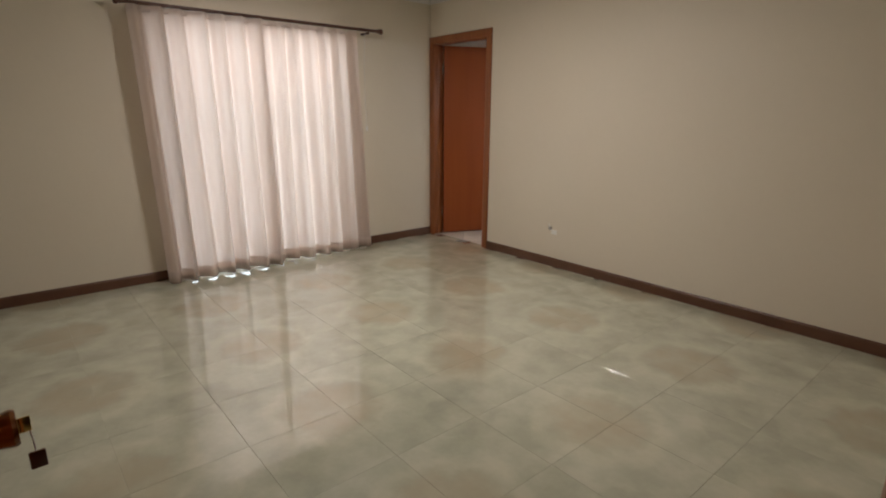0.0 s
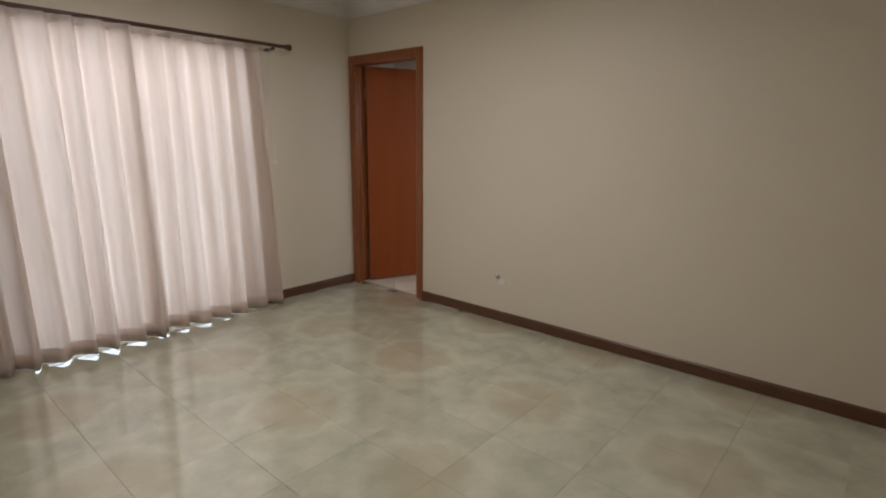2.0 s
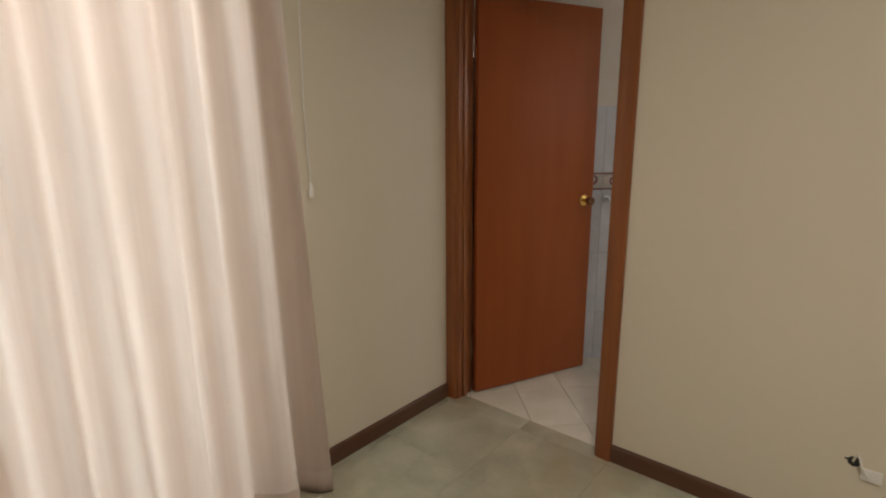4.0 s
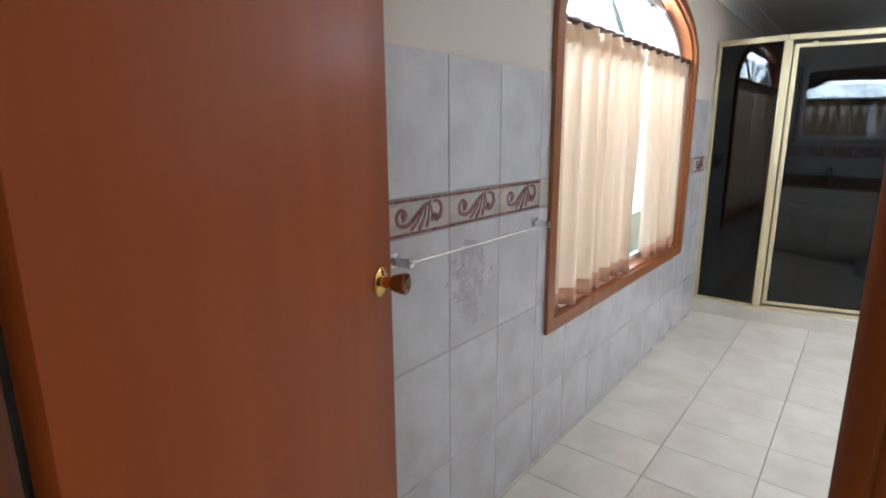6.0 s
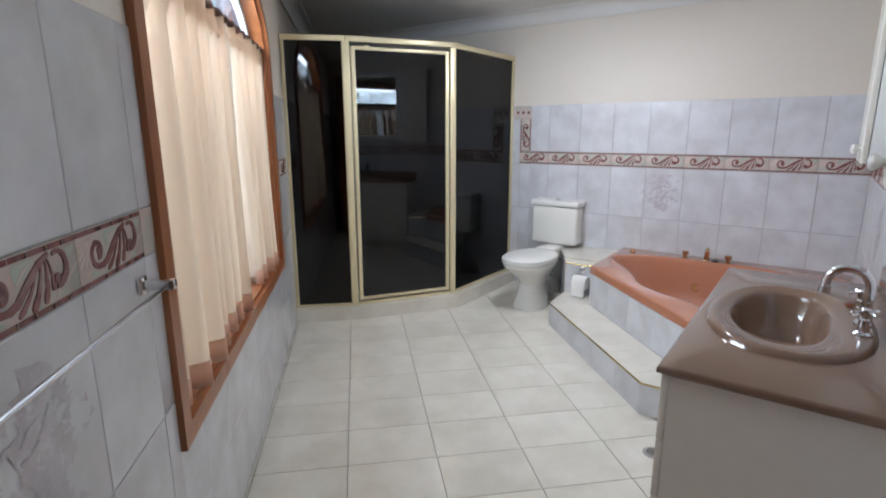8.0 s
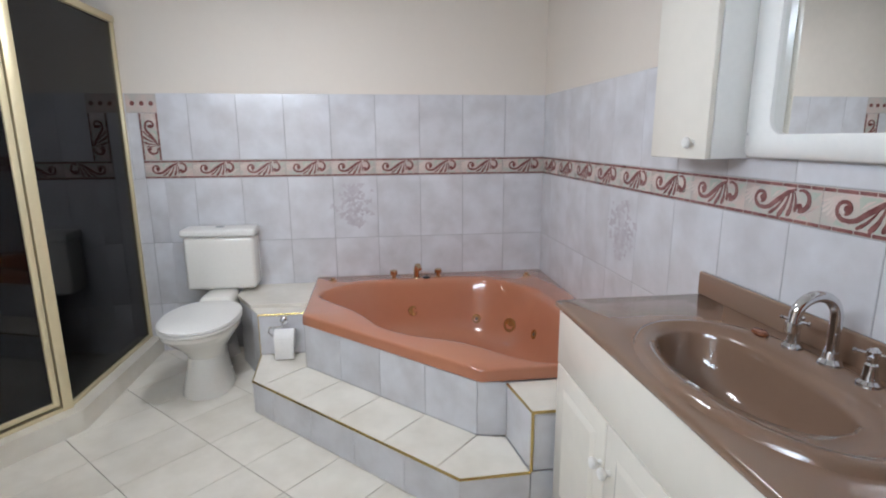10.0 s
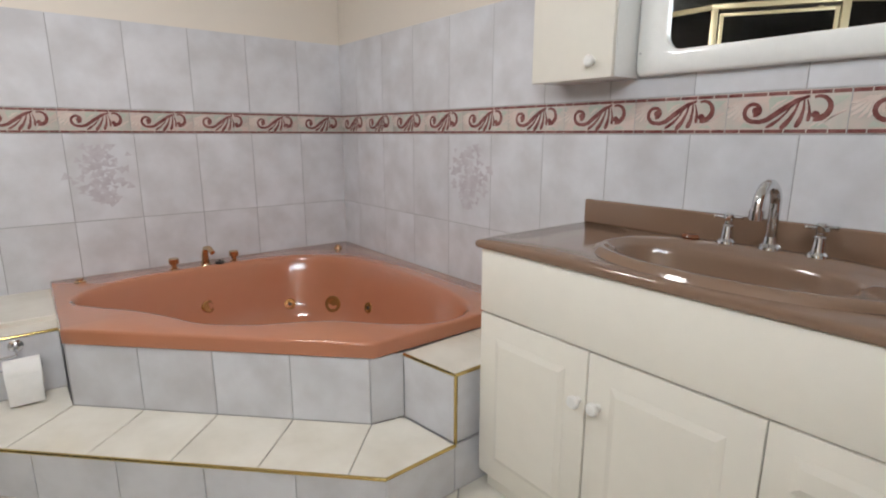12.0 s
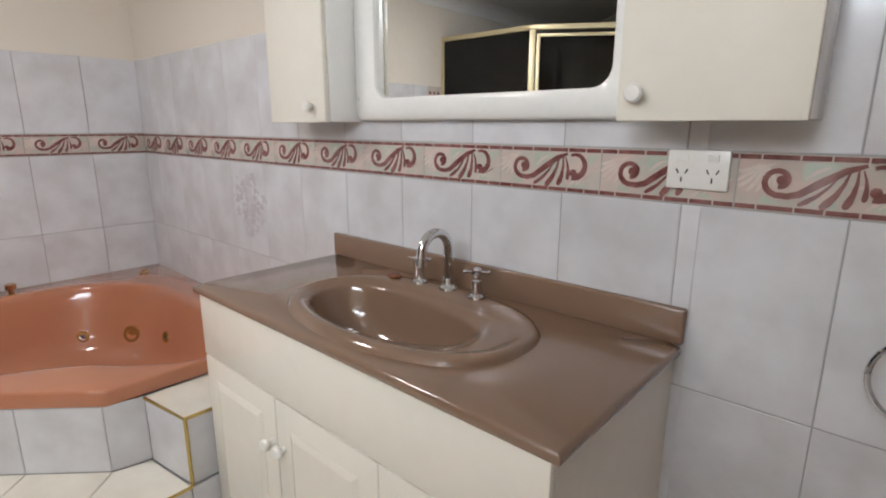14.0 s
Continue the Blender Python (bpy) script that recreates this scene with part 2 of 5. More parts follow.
M_PRINT = material("grey_lilac_floral_print", (0.49, 0.455, 0.485), 0.14, color2=(0.60, 0.58, 0.605), scale=26, amount=0.9)
M_CURTAIN = cloth("sheer_peach_cloth", (0.91, 0.81, 0.69), 0.58)
M_WHITE_SHEER = cloth("sheer_white_cloth", (0.88, 0.84, 0.80), 0.62)
M_BEDCURTAIN = cloth("sheer_pale_peach_cloth", (0.90, 0.835, 0.785), 0.62)
M_HEM = cloth("peach_hem_cloth", (0.95, 0.78, 0.69), 0.75)
M_ROD = material("dark_walnut_curtain_rod", (0.085, 0.032, 0.02), 0.35, scale=10, coat=0.3)
M_GOLDFRAME = material("champagne_gold_aluminium", (0.74, 0.65, 0.42), 0.34, metal=0.35, color2=(0.69, 0.60, 0.37), scale=4, amount=0.5, rough_var=0.06)
M_SMOKE = glass("smoked_grey_glass", (0.115, 0.128, 0.155))
M_PANE = glass("clear_window_glass", (0.93, 0.97, 0.98))
M_MIRROR = material("mirror_silver", (0.9, 0.91, 0.9), 0.005, metal=1.0, scale=1, amount=0.0, rough_var=0.003)
M_CHROME = material("polished_chrome", (0.72, 0.73, 0.75), 0.06, metal=1.0, scale=6, amount=0.3, rough_var=0.03)
M_BRASS = material("polished_brass", (0.80, 0.52, 0.16), 0.14, metal=1.0, color2=(0.64, 0.40, 0.12), scale=20, amount=0.6, rough_var=0.05)
M_TAPGOLD = material("pale_champagne_gold", (0.70, 0.53, 0.34), 0.18, metal=1.0, color2=(0.58, 0.42, 0.25), scale=20, amount=0.5)
M_JET = material("aged_brass_jet", (0.58, 0.29, 0.10), 0.22, metal=0.7, color2=(0.45, 0.22, 0.075), scale=24, amount=0.7)
M_KNOBWOOD = material("dark_amber_knob", (0.25, 0.10, 0.03), 0.12, metal=0.5, scale=20, coat=0.6)
M_GOLDTRIM = material("gold_tile_trim", (0.66, 0.50, 0.20), 0.2, metal=1.0, color2=(0.5, 0.38, 0.16), scale=14, amount=0.6)
M_BATH = material("salmon_pink_acrylic", (0.47, 0.19, 0.102), 0.13, color2=(0.47, 0.185, 0.112), scale=2.5, amount=0.6, fine=15, coat=0.5, coat_rough=0.1, rough_var=0.04)
M_TOP = material("taupe_moulded_vanity_top", (0.228, 0.143, 0.097), 0.13, color2=(0.212, 0.132, 0.089), scale=3.0, amount=0.6, fine=200, coat=0.4, coat_rough=0.08, rough_var=0.03)
M_CAB = material("cream_white_vinyl", (0.80, 0.765, 0.68), 0.20, color2=(0.785, 0.745, 0.66), scale=2.0, amount=0.5, fine=20)
M_CABWALL = material("glossy_white_cabinet", (0.83, 0.83, 0.80), 0.16, color2=(0.80, 0.80, 0.77), scale=2.0, amount=0.4)
M_CERAMIC = material("white_glazed_ceramic", (0.80, 0.785, 0.73), 0.08, color2=(0.77, 0.75, 0.69), scale=3.0, amount=0.4, coat=0.5, rough_var=0.02)
M_PLASTIC = material("white_plastic", (0.80, 0.79, 0.75), 0.3, scale=4, amount=0.3)
M_DARK = material("black_plastic", (0.012, 0.012, 0.013), 0.35, scale=6)
M_PAPER = material("white_tissue_paper", (0.84, 0.83, 0.80), 0.9, scale=20, amount=0.3, bump=0.3, bump_scale=160)
M_STEEL = material("brushed_steel", (0.5, 0.5, 0.5), 0.3, metal=1.0, scale=20)
M_WINFRAME = material("white_aluminium_window_bar", (0.75, 0.76, 0.77), 0.35, scale=5)
M_GRASS = material("dry_grass_ground", (0.20, 0.21, 0.12), 0.9, color2=(0.27, 0.24, 0.15), scale=0.6, amount=0.9, fine=9)
M_HILL = material("wooded_hillside", (0.08, 0.115, 0.075), 0.95, color2=(0.11, 0.135, 0.095), scale=0.05, amount=0.9, fine=0.6)
M_SOAP = material("amber_soap", (0.18, 0.055, 0.02), 0.25, scale=20)


# ---------------------------------------------------------------- mesh tools
def prism(bm, pts, m, n0, n1, chamfer=0.0):
    """A closed slab over the outline pts (s, t) of the frame m, from n0 to n1, with a chamfered upper edge if asked."""
    low = [bm.verts.new(m @ Vector((s, t, n0))) for s, t in pts]
    if chamfer:
        cx, cy = sum(p[0] for p in pts) / len(pts), sum(p[1] for p in pts) / len(pts)
        k = [1 - chamfer / max(0.02, math.hypot(s - cx, t - cy)) * 1.3 for s, t in pts]
        mid = [bm.verts.new(m @ Vector((s, t, n1 - chamfer * 0.7))) for s, t in pts]
        top = [bm.verts.new(m @ Vector((cx + (s - cx) * f, cy + (t - cy) * f, n1))) for (s, t), f in zip(pts, k)]
        rings = [low, mid, top]
    else:
        rings = [low, [bm.verts.new(m @ Vector((s, t, n1))) for s, t in pts]]
    faces = [bm.faces.new(rings[0]), bm.faces.new(rings[-1])]
    for a, b in zip(rings, rings[1:]):
        for i in range(len(pts)):
            j = (i + 1) % len(pts)
            faces.append(bm.faces.new((a[i], a[j], b[j], b[i])))
    bmesh.ops.recalc_face_normals(bm, faces=faces)
    return faces


def rect(s0, t0, s1, t1):
    return [(s0, t0), (s1, t0), (s1, t1), (s0, t1)]


def box(bm, x0, y0, z0, x1, y1, z1, m=F_ID, bevel=0.0, segments=2):
    faces = prism(bm, rect(x0, y0, x1, y1), m, z0, z1)
    if bevel:
        edges = list({e for f in faces for e in f.edges})
        bmesh.ops.bevel(bm, geom=edges, offset=bevel, segments=segments, profile=0.5, affect="EDGES", clamp_overlap=True)


def loft(bm, rings, closed=True, cap0=True, cap1=True):
    made = [[bm.verts.new(p) for p in ring] for ring in rings]
    n = len(made[0])
    faces = []
    for a, b in zip(made, made[1:]):
        for i in range(n if closed else n - 1):
            j = (i + 1) % n
            faces.append(bm.faces.new((a[i], a[j], b[j], b[i])))
    if cap0:
        faces.append(bm.faces.new(made[0]))
    if cap1:
        faces.append(bm.faces.new(made[-1]))
    bmesh.ops.recalc_face_normals(bm, faces=faces)
    return faces


def lathe(bm, profile, m, n=20):
    """Turn (radius, height) pairs round the local z of m."""
    rings = [[m @ Vector((r * math.cos(2 * math.pi * k / n), r * math.sin(2 * math.pi * k / n), h)) for k in range(n)] for r, h in profile]
    return loft(bm, rings)


def tube(bm, path, radius, n=12, cap=True):
    rings = []
    path = [Vector(p) for p in path]
    up = None
    for i, p in enumerate(path):
        d = (path[min(i + 1, len(path) - 1)] - path[max(i - 1, 0)]).normalized()
        if up is None:
            up = d.orthogonal().normalized()
        up = (up - d * up.dot(d)).normalized()
        side = d.cross(up)
        r = radius[i] if isinstance(radius, (list, tuple)) else radius
        rings.append([p + (up * math.cos(2 * math.pi * k / n) + side * math.sin(2 * math.pi * k / n)) * r for k in range(n)])
    return loft(bm, rings, cap0=cap, cap1=cap)


def finish(bm, name, mat, smooth=30.0):
    mesh = bpy.data.meshes.new(name)
    bm.to_mesh(mesh)
    bm.free()
    mesh.materials.append(mat)
    if smooth:
        mesh.shade_smooth()
        mesh.set_sharp_from_angle(angle=radians(smooth))
    return mesh


def part(name, bm, mat, parent=None, label="", smooth=30.0, m=None):
    ob = new(name, finish(bm, name, mat, smooth))
    if m is not None:
        ob.matrix_basis = m
    if parent is not None:
        ob.parent = parent
    if label:
        ob["label"] = label
    return ob


def thing(name, label, category, group="", m=None, kind=""):
    ob = new(name)
    ob.empty_display_size = 0.05
    if m is not None:
        ob.matrix_basis = m
    return tagged(ob, label, category, group, kind)


def solid(name, bm, mat, label, category="", kind="", smooth=30.0, group=""):
    return tagged(part(name, bm, mat, smooth=smooth), label, category, group, kind)


def B():
    return bmesh.new()


def boxed(*args, **kw):
    bm = B()
    box(bm, *args, **kw)
    return bm


def prismed(*args, **kw):
    bm = B()
    prism(bm, *args, **kw)
    return bm


def lathed(*args, **kw):
    bm = B()
    lathe(bm, *args, **kw)
    return bm


def tubed(*args, **kw):
    bm = B()
    tube(bm, *args, **kw)
    return bm


def smooth_loop(pts, steps=6):
    """A closed Catmull-Rom curve through pts."""
    out, n = [], len(pts)
    for i in range(n):
        p = [Vector(pts[(i + k) % n]) for k in (-1, 0, 1, 2)]
        for s in range(steps):
            t = s / steps
            out.append(0.5 * (2 * p[1] + (p[2] - p[0]) * t + (2 * p[0] - 5 * p[1] + 4 * p[2] - p[3]) * t * t + (3 * p[1] - p[0] - 3 * p[2] + p[3]) * t ** 3))
    return out


def clip_convex(poly, clip):
    """poly cut to the convex, counter-clockwise outline clip."""
    for i in range(len(clip)):
        (ax, ay), (bx, by) = clip[i], clip[(i + 1) % len(clip)]
        side = [(bx - ax) * (p[1] - ay) - (by - ay) * (p[0] - ax) for p in poly]
        out = []
        for k in range(len(poly)):
            p, q, a, b = poly[k - 1], poly[k], side[k - 1], side[k]
            if (a >= 0) != (b >= 0):
                f = a / (a - b)
                out.append((p[0] + (q[0] - p[0]) * f, p[1] + (q[1] - p[1]) * f))
            if b >= 0:
                out.append(q)
        poly = out
        if len(poly) < 3:
            return []
    return poly


def area_of(poly):
    return abs(sum(a[0] * b[1] - b[0] * a[1] for a, b in zip(poly, poly[1:] + poly[:1]))) / 2


tile_meshes = {}


def lay_tiles(parent, m, cols, rows, regions, mat, name="tile", depth=0.006, lift=0.0, edge=0.0015):
    """Tiles between neighbouring numbers of cols and rows, cut to the convex regions, as pieces under parent."""
    for c0, c1 in zip(cols, cols[1:]):
        for r0, r1 in zip(rows, rows[1:]):
            full = rect(c0 + JOINT / 2, r0 + JOINT / 2, c1 - JOINT / 2, r1 - JOINT / 2)
            for region in regions:
                cut = clip_convex(full, region)
                if not cut or area_of(cut) < 0.0008:
                    continue
                cx, cy = (c0 + c1) / 2, (r0 + r1) / 2
                if abs(area_of(cut) - area_of(full)) < 1e-7:
                    key = (mat.name, round(c1 - c0, 4), round(r1 - r0, 4), depth)
                    if key not in tile_meshes:
                        tile_meshes[key] = finish(prismed([(s - cx, t - cy) for s, t in full], F_ID, -depth, 0, chamfer=edge), name, mat)
                    mesh = tile_meshes[key]
                else:
                    mesh = finish(prismed([(s - cx, t - cy) for s, t in cut], F_ID, -depth, 0, chamfer=edge), name, mat)
                ob = new(name, mesh)
                ob.matrix_basis = m @ Matrix.Translation((cx, cy, lift))
                ob.parent = parent


def steps_through(origin, step, lo, hi):
    k0 = math.floor((lo - origin) / step)
    k1 = math.ceil((hi - origin) / step)
    return [origin + step * k for k in range(k0, k1 + 1)]

# ---------------------------------------------------------------- structure
# bathroom outline: partition (y 0), stub by the bedroom's outer wall (x 0), window wall at 45 degrees, far wall
U0 = 0.4455 * R2
U1 = (FAR + FAR + 0.4455) * R2
WIN_L, WIN_R, WIN_B = 1.742, 3.627, 0.544      # outer edges of the window's timber
WIN_C, WIN_H = (WIN_L + WIN_R) / 2, (WIN_R - WIN_L) / 2
SPRING, RISE = 1.73, 0.39
OPEN_H, OPEN_B, OPEN_RISE = WIN_H - 0.05, WIN_B + 0.055, RISE - 0.05


def arch(half, rise, n=28, flip=False):
    pts = [(WIN_C + half * math.cos(math.pi * k / n), SPRING + rise * math.sin(math.pi * k / n)) for k in range(n + 1)]
    return pts[::-1] if flip else pts


WALL_T = 2.62
bm = B()
prism(bm, rect(U0 - 0.15, -0.15, WIN_C - OPEN_H, WALL_T), F_WIN, -0.11, -0.006)
prism(bm, rect(WIN_C + OPEN_H, -0.15, U1 + 0.2, WALL_T), F_WIN, -0.11, -0.006)
prism(bm, rect(WIN_C - OPEN_H, -0.15, WIN_C + OPEN_H, OPEN_B), F_WIN, -0.11, -0.006)
prism(bm, [(WIN_C - OPEN_H, SPRING)] + arch(OPEN_H, OPEN_RISE, flip=True)[1:-1] + [(WIN_C + OPEN_H, SPRING), (WIN_C + OPEN_H, WALL_T), (WIN_C - OPEN_H, WALL_T)], F_WIN, -0.11, -0.006)
wall_window = solid("wall_bathroom_window", bm, M_BATHPAINT, "warm white painted wall, tiled to shoulder height, with an arched window", "wall", "structure", smooth=0)

wall_far = solid("wall_bathroom_far", boxed(-0.12, -0.15, -0.16, 5.2, WALL_T, -0.006, m=F_FAR), M_BATHPAINT, "warm white painted bathroom wall, tiled to shoulder height behind the bath", "wall", "structure", smooth=0)

# partition with the bathroom doorway
DOOR_L, DOOR_R, DOOR_T = 0.055, 0.862, 2.052
bm = B()
box(bm, -0.25, BED_Y, -0.1, DOOR_L, -0.006, WALL_T)
box(bm, DOOR_R, BED_Y, -0.1, FAR + 0.16, -0.056, WALL_T)
box(bm, DOOR_R + 0.055, -0.056, -0.1, FAR + 0.16, -0.006, WALL_T)
box(bm, DOOR_L, BED_Y, DOOR_T, DOOR_R, -0.006, WALL_T)
wall_partition = solid("wall_partition", bm, M_CREAM, "cream painted partition wall with a doorway to the bathroom", "wall", "structure", smooth=0)
# bathroom side of the partition carries its own paint
bm = B()
box(bm, DOOR_R + 0.06, -0.005, 1.0, FAR, -0.002, CEIL_T + 0.1)
box(bm, -0.2, -0.005, DOOR_T + 0.06, DOOR_R + 0.06, -0.002, CEIL_T + 0.1)
part("paint_coat", bm, M_BATHPAINT, wall_partition, "warm white bathroom paint", smooth=0)

wall_stub = solid("wall_bathroom_stub", boxed(-0.25, -0.006, -0.1, 0.0, 0.50, WALL_T), M_BATHPAINT, "short painted bathroom wall beside the door", "wall", "structure", smooth=0)

# bedroom outer wall with the sliding door's opening
SL_A, SL_B, SL_T = -2.74, -1.20, 2.02
bm = B()
box(bm, -0.25, BED_S - 0.12, -0.1, 0, SL_A, WALL_T)
box(bm, -0.25, SL_B, -0.1, 0, BED_Y, WALL_T)
box(bm, -0.25, SL_A, SL_T, 0, SL_B, WALL_T)
box(bm, -0.25, SL_A, -0.1, 0, SL_B, 0.02)
wall_outer = solid("wall_bedroom_outer", bm, M_CREAM, "cream painted bedroom wall with a curtained sliding door", "wall", "structure", smooth=0)

# bedroom wall with the entry door, back wall, hall beyond
EN_A, EN_B = -3.925, -3.070
bm = B()
box(bm, BED_R, EN_B, -0.1, BED_R + 0.11, BED_Y, WALL_T)
box(bm, BED_R, BED_S - 0.12, -0.1, BED_R + 0.11, EN_A, WALL_T)
box(bm, BED_R, EN_A, 2.052, BED_R + 0.11, EN_B, WALL_T)
wall_entry = solid("wall_bedroom_entry", bm, M_CREAM, "cream painted bedroom wall with the entry doorway", "wall", "structure", smooth=0)
solid("wall_bedroom_back", boxed(0, BED_S - 0.12, -0.1, BED_R, BED_S, WALL_T), M_CREAM, "plain cream painted bedroom wall", "wall", "structure", smooth=0)
bm = B()
box(bm, 6.3, -5.5, -0.1, 6.4, -1.9, WALL_T)
box(bm, BED_R + 0.11, -5.6, -0.1, 6.4, -5.5, WALL_T)
box(bm, BED_R + 0.11, -1.9, -0.1, 6.4, -1.8, WALL_T)
solid("wall_hall", bm, M_CREAM, "plain cream painted hall walls", "wall", "structure", smooth=0)

# floors
solid("floor_bedroom", boxed(-0.2, BED_S - 0.1, -0.12, 6.4, -0.055, -0.007), M_BEDGROUT, "printed green and brown ceramic tiled bedroom floor", "floor", "structure", smooth=0)
floor_bedroom = bpy.data.objects["floor_bedroom"]
bath_outline = [(0.0, -0.055), (FAR, -0.055), (FAR, FAR + 0.4455), (0.0, 0.4455)]
solid("floor_bathroom", prismed([(-0.2, -0.055), (FAR + 0.1, -0.055), (FAR + 0.1, FAR + 0.7), (-0.2, 0.5)], F_ID, -0.12, -0.007), M_FLOORGROUT, "cream marbled ceramic tiled bathroom floor", "floor", "structure", smooth=0)
floor_bathroom = bpy.data.objects["floor_bathroom"]

# ceilings with coved cornices
solid("ceiling_bedroom", boxed(-0.2, BED_S - 0.1, CEIL_B, 6.4, -0.06, CEIL_B + 0.12), M_CEIL, "plain white painted bedroom ceiling", "ceiling", "structure", smooth=0)
solid("ceiling_bathroom", prismed([(-0.2, -0.055), (FAR + 0.1, -0.055), (FAR + 0.1, FAR + 0.7), (-0.2, 0.5)], F_ID, CEIL_T, CEIL_T + 0.12), M_CEIL, "plain white painted bathroom ceiling", "ceiling", "structure", smooth=0)


def cornice(name, a, b, inward, z, size, label):
    """A concave cove from a to b; inward is the horizontal direction into the room."""
    a, b, inward = Vector((*a, 0)), Vector((*b, 0)), Vector((*inward, 0)).normalized()
    prof = [(0, 0), (0, -size), (0.008, -size)]
    for k in range(9):
        f = math.pi / 2 * k / 8
        prof.append((0.008 + (size - 0.016) * (1 - math.cos(f)), -size + (size - 0.008) * math.sin(f)))
    prof += [(size, 0)]
    rings = [[p + inward * o + Vector((0, 0, z + h)) for o, h in prof] for p in (a, b)]
    bm = B()
    loft(bm, rings)
    return solid(name, bm, M_CEIL, label, "cornice", "structure")


cornice("cornice_bath_far", (FAR, 0), (FAR, FAR + 0.4), (-1, 0), CEIL_T, 0.10, "white coved plaster cornice above the bath")
cornice("cornice_bath_window", (0, 0.4455), (FAR, FAR + 0.4455), (1, -1), CEIL_T, 0.10, "white coved plaster cornice above the window")
cornice("cornice_bath_vanity", (0, 0), (FAR, 0), (0, 1), CEIL_T, 0.10, "white coved plaster cornice above the vanity")
cornice("cornice_bed_partition", (0, BED_Y), (BED_R, BED_Y), (0, -1), CEIL_B, 0.09, "white coved plaster cornice in the bedroom")
cornice("cornice_bed_outer", (0, BED_S), (0, BED_Y), (1, 0), CEIL_B, 0.09, "white coved plaster cornice above the curtains")
cornice("cornice_bed_entry", (BED_R, BED_S), (BED_R, BED_Y), (-1, 0), CEIL_B, 0.09, "white coved plaster cornice above the entry door")


# skirting boards
def skirting(name, s0, s1, m, label):
    bm = B()
    prof = [(0, 0), (0.014, 0), (0.014, 0.062), (0.010, 0.072), (0.004, 0.078), (0, 0.078)]
    loft(bm, [[m @ Vector((s, h, n)) for n, h in prof] for s in (s0, s1)])
    return solid(name, bm, M_SKIRT, label, "baseboard", "structure")


F_BEDP = frame_of((0, BED_Y, 0), (1, 0, 0), (0, 0, 1), (0, -1, 0))
F_BEDO = frame_of((0, 0, 0), (0, 1, 0), (0, 0, 1), (1, 0, 0))
F_BEDR = frame_of((BED_R, 0, 0), (0, 1, 0), (0, 0, 1), (-1, 0, 0))
F_BEDS = frame_of((0, BED_S, 0), (1, 0, 0), (0, 0, 1), (0, 1, 0))
skirting("baseboard_partition", 0.912, BED_R - 0.016, F_BEDP, "dark brown timber skirting board")
skirting("baseboard_outer", SL_B + 0.02, BED_Y - 0.018, F_BEDO, "dark brown timber skirting board")
skirting("baseboard_outer_far", BED_S, SL_A - 0.02, F_BEDO, "dark brown timber skirting board")
skirting("baseboard_entry", EN_B + 0.072, BED_Y, F_BEDR, "dark brown timber skirting board")
skirting("baseboard_entry_back", BED_S, EN_A - 0.072, F_BEDR, "dark brown timber skirting board")
skirting("baseboard_back", 0.016, BED_R - 0.016, F_BEDS, "dark brown timber skirting board")


# door frames: jambs, stops and moulded casings in a frame where s runs across the opening, t up, n out of the wall face
def door_frame(name, m, s0, s1, top, thick, label, cas=0.070, set_back=0.0):
    """Opening from s0 to s1; the face is at n 0 and the wall reaches to n -thick. With set_back the latch jamb is narrower and bare at the back."""
    ob = thing(name, label, "door frame", kind="structure")
    j = 0.018
    part("jamb", boxed(s0, 0.001, -thick - 0.004, s0 + j, top, 0.004, m=m, bevel=0.0015), M_WOOD, ob)
    part("jamb", boxed(s1 - j, 0.001, -thick - 0.004 + set_back, s1, top, 0.004, m=m, bevel=0.0015), M_WOOD, ob)
    part("head_jamb", boxed(s0 + j, top - j, -thick - 0.004, s1 - j, top, 0.004, m=m, bevel=0.0015), M_WOOD, ob)
    for a, b in ((s0 + j, s0 + j + 0.009), (s1 - j - 0.007, s1 - j)):
        part("door_stop", boxed(a, 0.001, -thick + 0.04, b, top - j, -0.03, m=m, bevel=0.002), M_WOOD, ob)

    def casing(pts_of, ends):
        bm = B()
        prof = [(0, 0), (0, 0.011), (0.008, 0.015), (0.022, 0.017), (cas - 0.012, 0.019), (cas - 0.004, 0.017), (cas, 0.012), (cas, 0)]
        loft(bm, [[m @ Vector(pts_of(e, w, h)) for w, h in prof] for e in ends])
        return bm

    in0, in1, tt = s0 + j - 0.006, s1 - j + 0.006, top - j + 0.006
    for nf in ((0.0, 1), (-thick, -1)):
        off, sg = nf
        part("casing", casing(lambda e, w, h: (in0 - w, 0.0 if e == 0 else tt + w, off + sg * h), (0, 1)), M_WOOD, ob)
        if sg < 0 and set_back:
            continue
        part("casing", casing(lambda e, w, h: (in1 + w, 0.0 if e == 0 else tt + w, off + sg * h), (0, 1)), M_WOOD, ob)
        part("head_casing", casing(lambda e, w, h: ((in0 - w) if e == 0 else (in1 + w), tt + w, off + sg * h), (0, 1)), M_WOOD, ob)
    return ob


door_frame("door_frame_bathroom", F_BEDP, DOOR_L, DOOR_R, DOOR_T, -BED_Y - 0.002, "red-brown varnished timber door frame of the bathroom doorway", set_back=0.050)
door_frame("door_frame_entry", F_BEDR, EN_A, EN_B, 2.052, 0.11, "red-brown varnished timber frame of the bedroom entry")
strike = tagged(part("strike_plate", boxed(EN_B - 0.0205, 0.97, -0.025, EN_B - 0.0175, 1.03, -0.002, m=F_BEDR, bevel=0.001), M_BRASS), "small brass strike plate on the entry jamb", "strike plate")


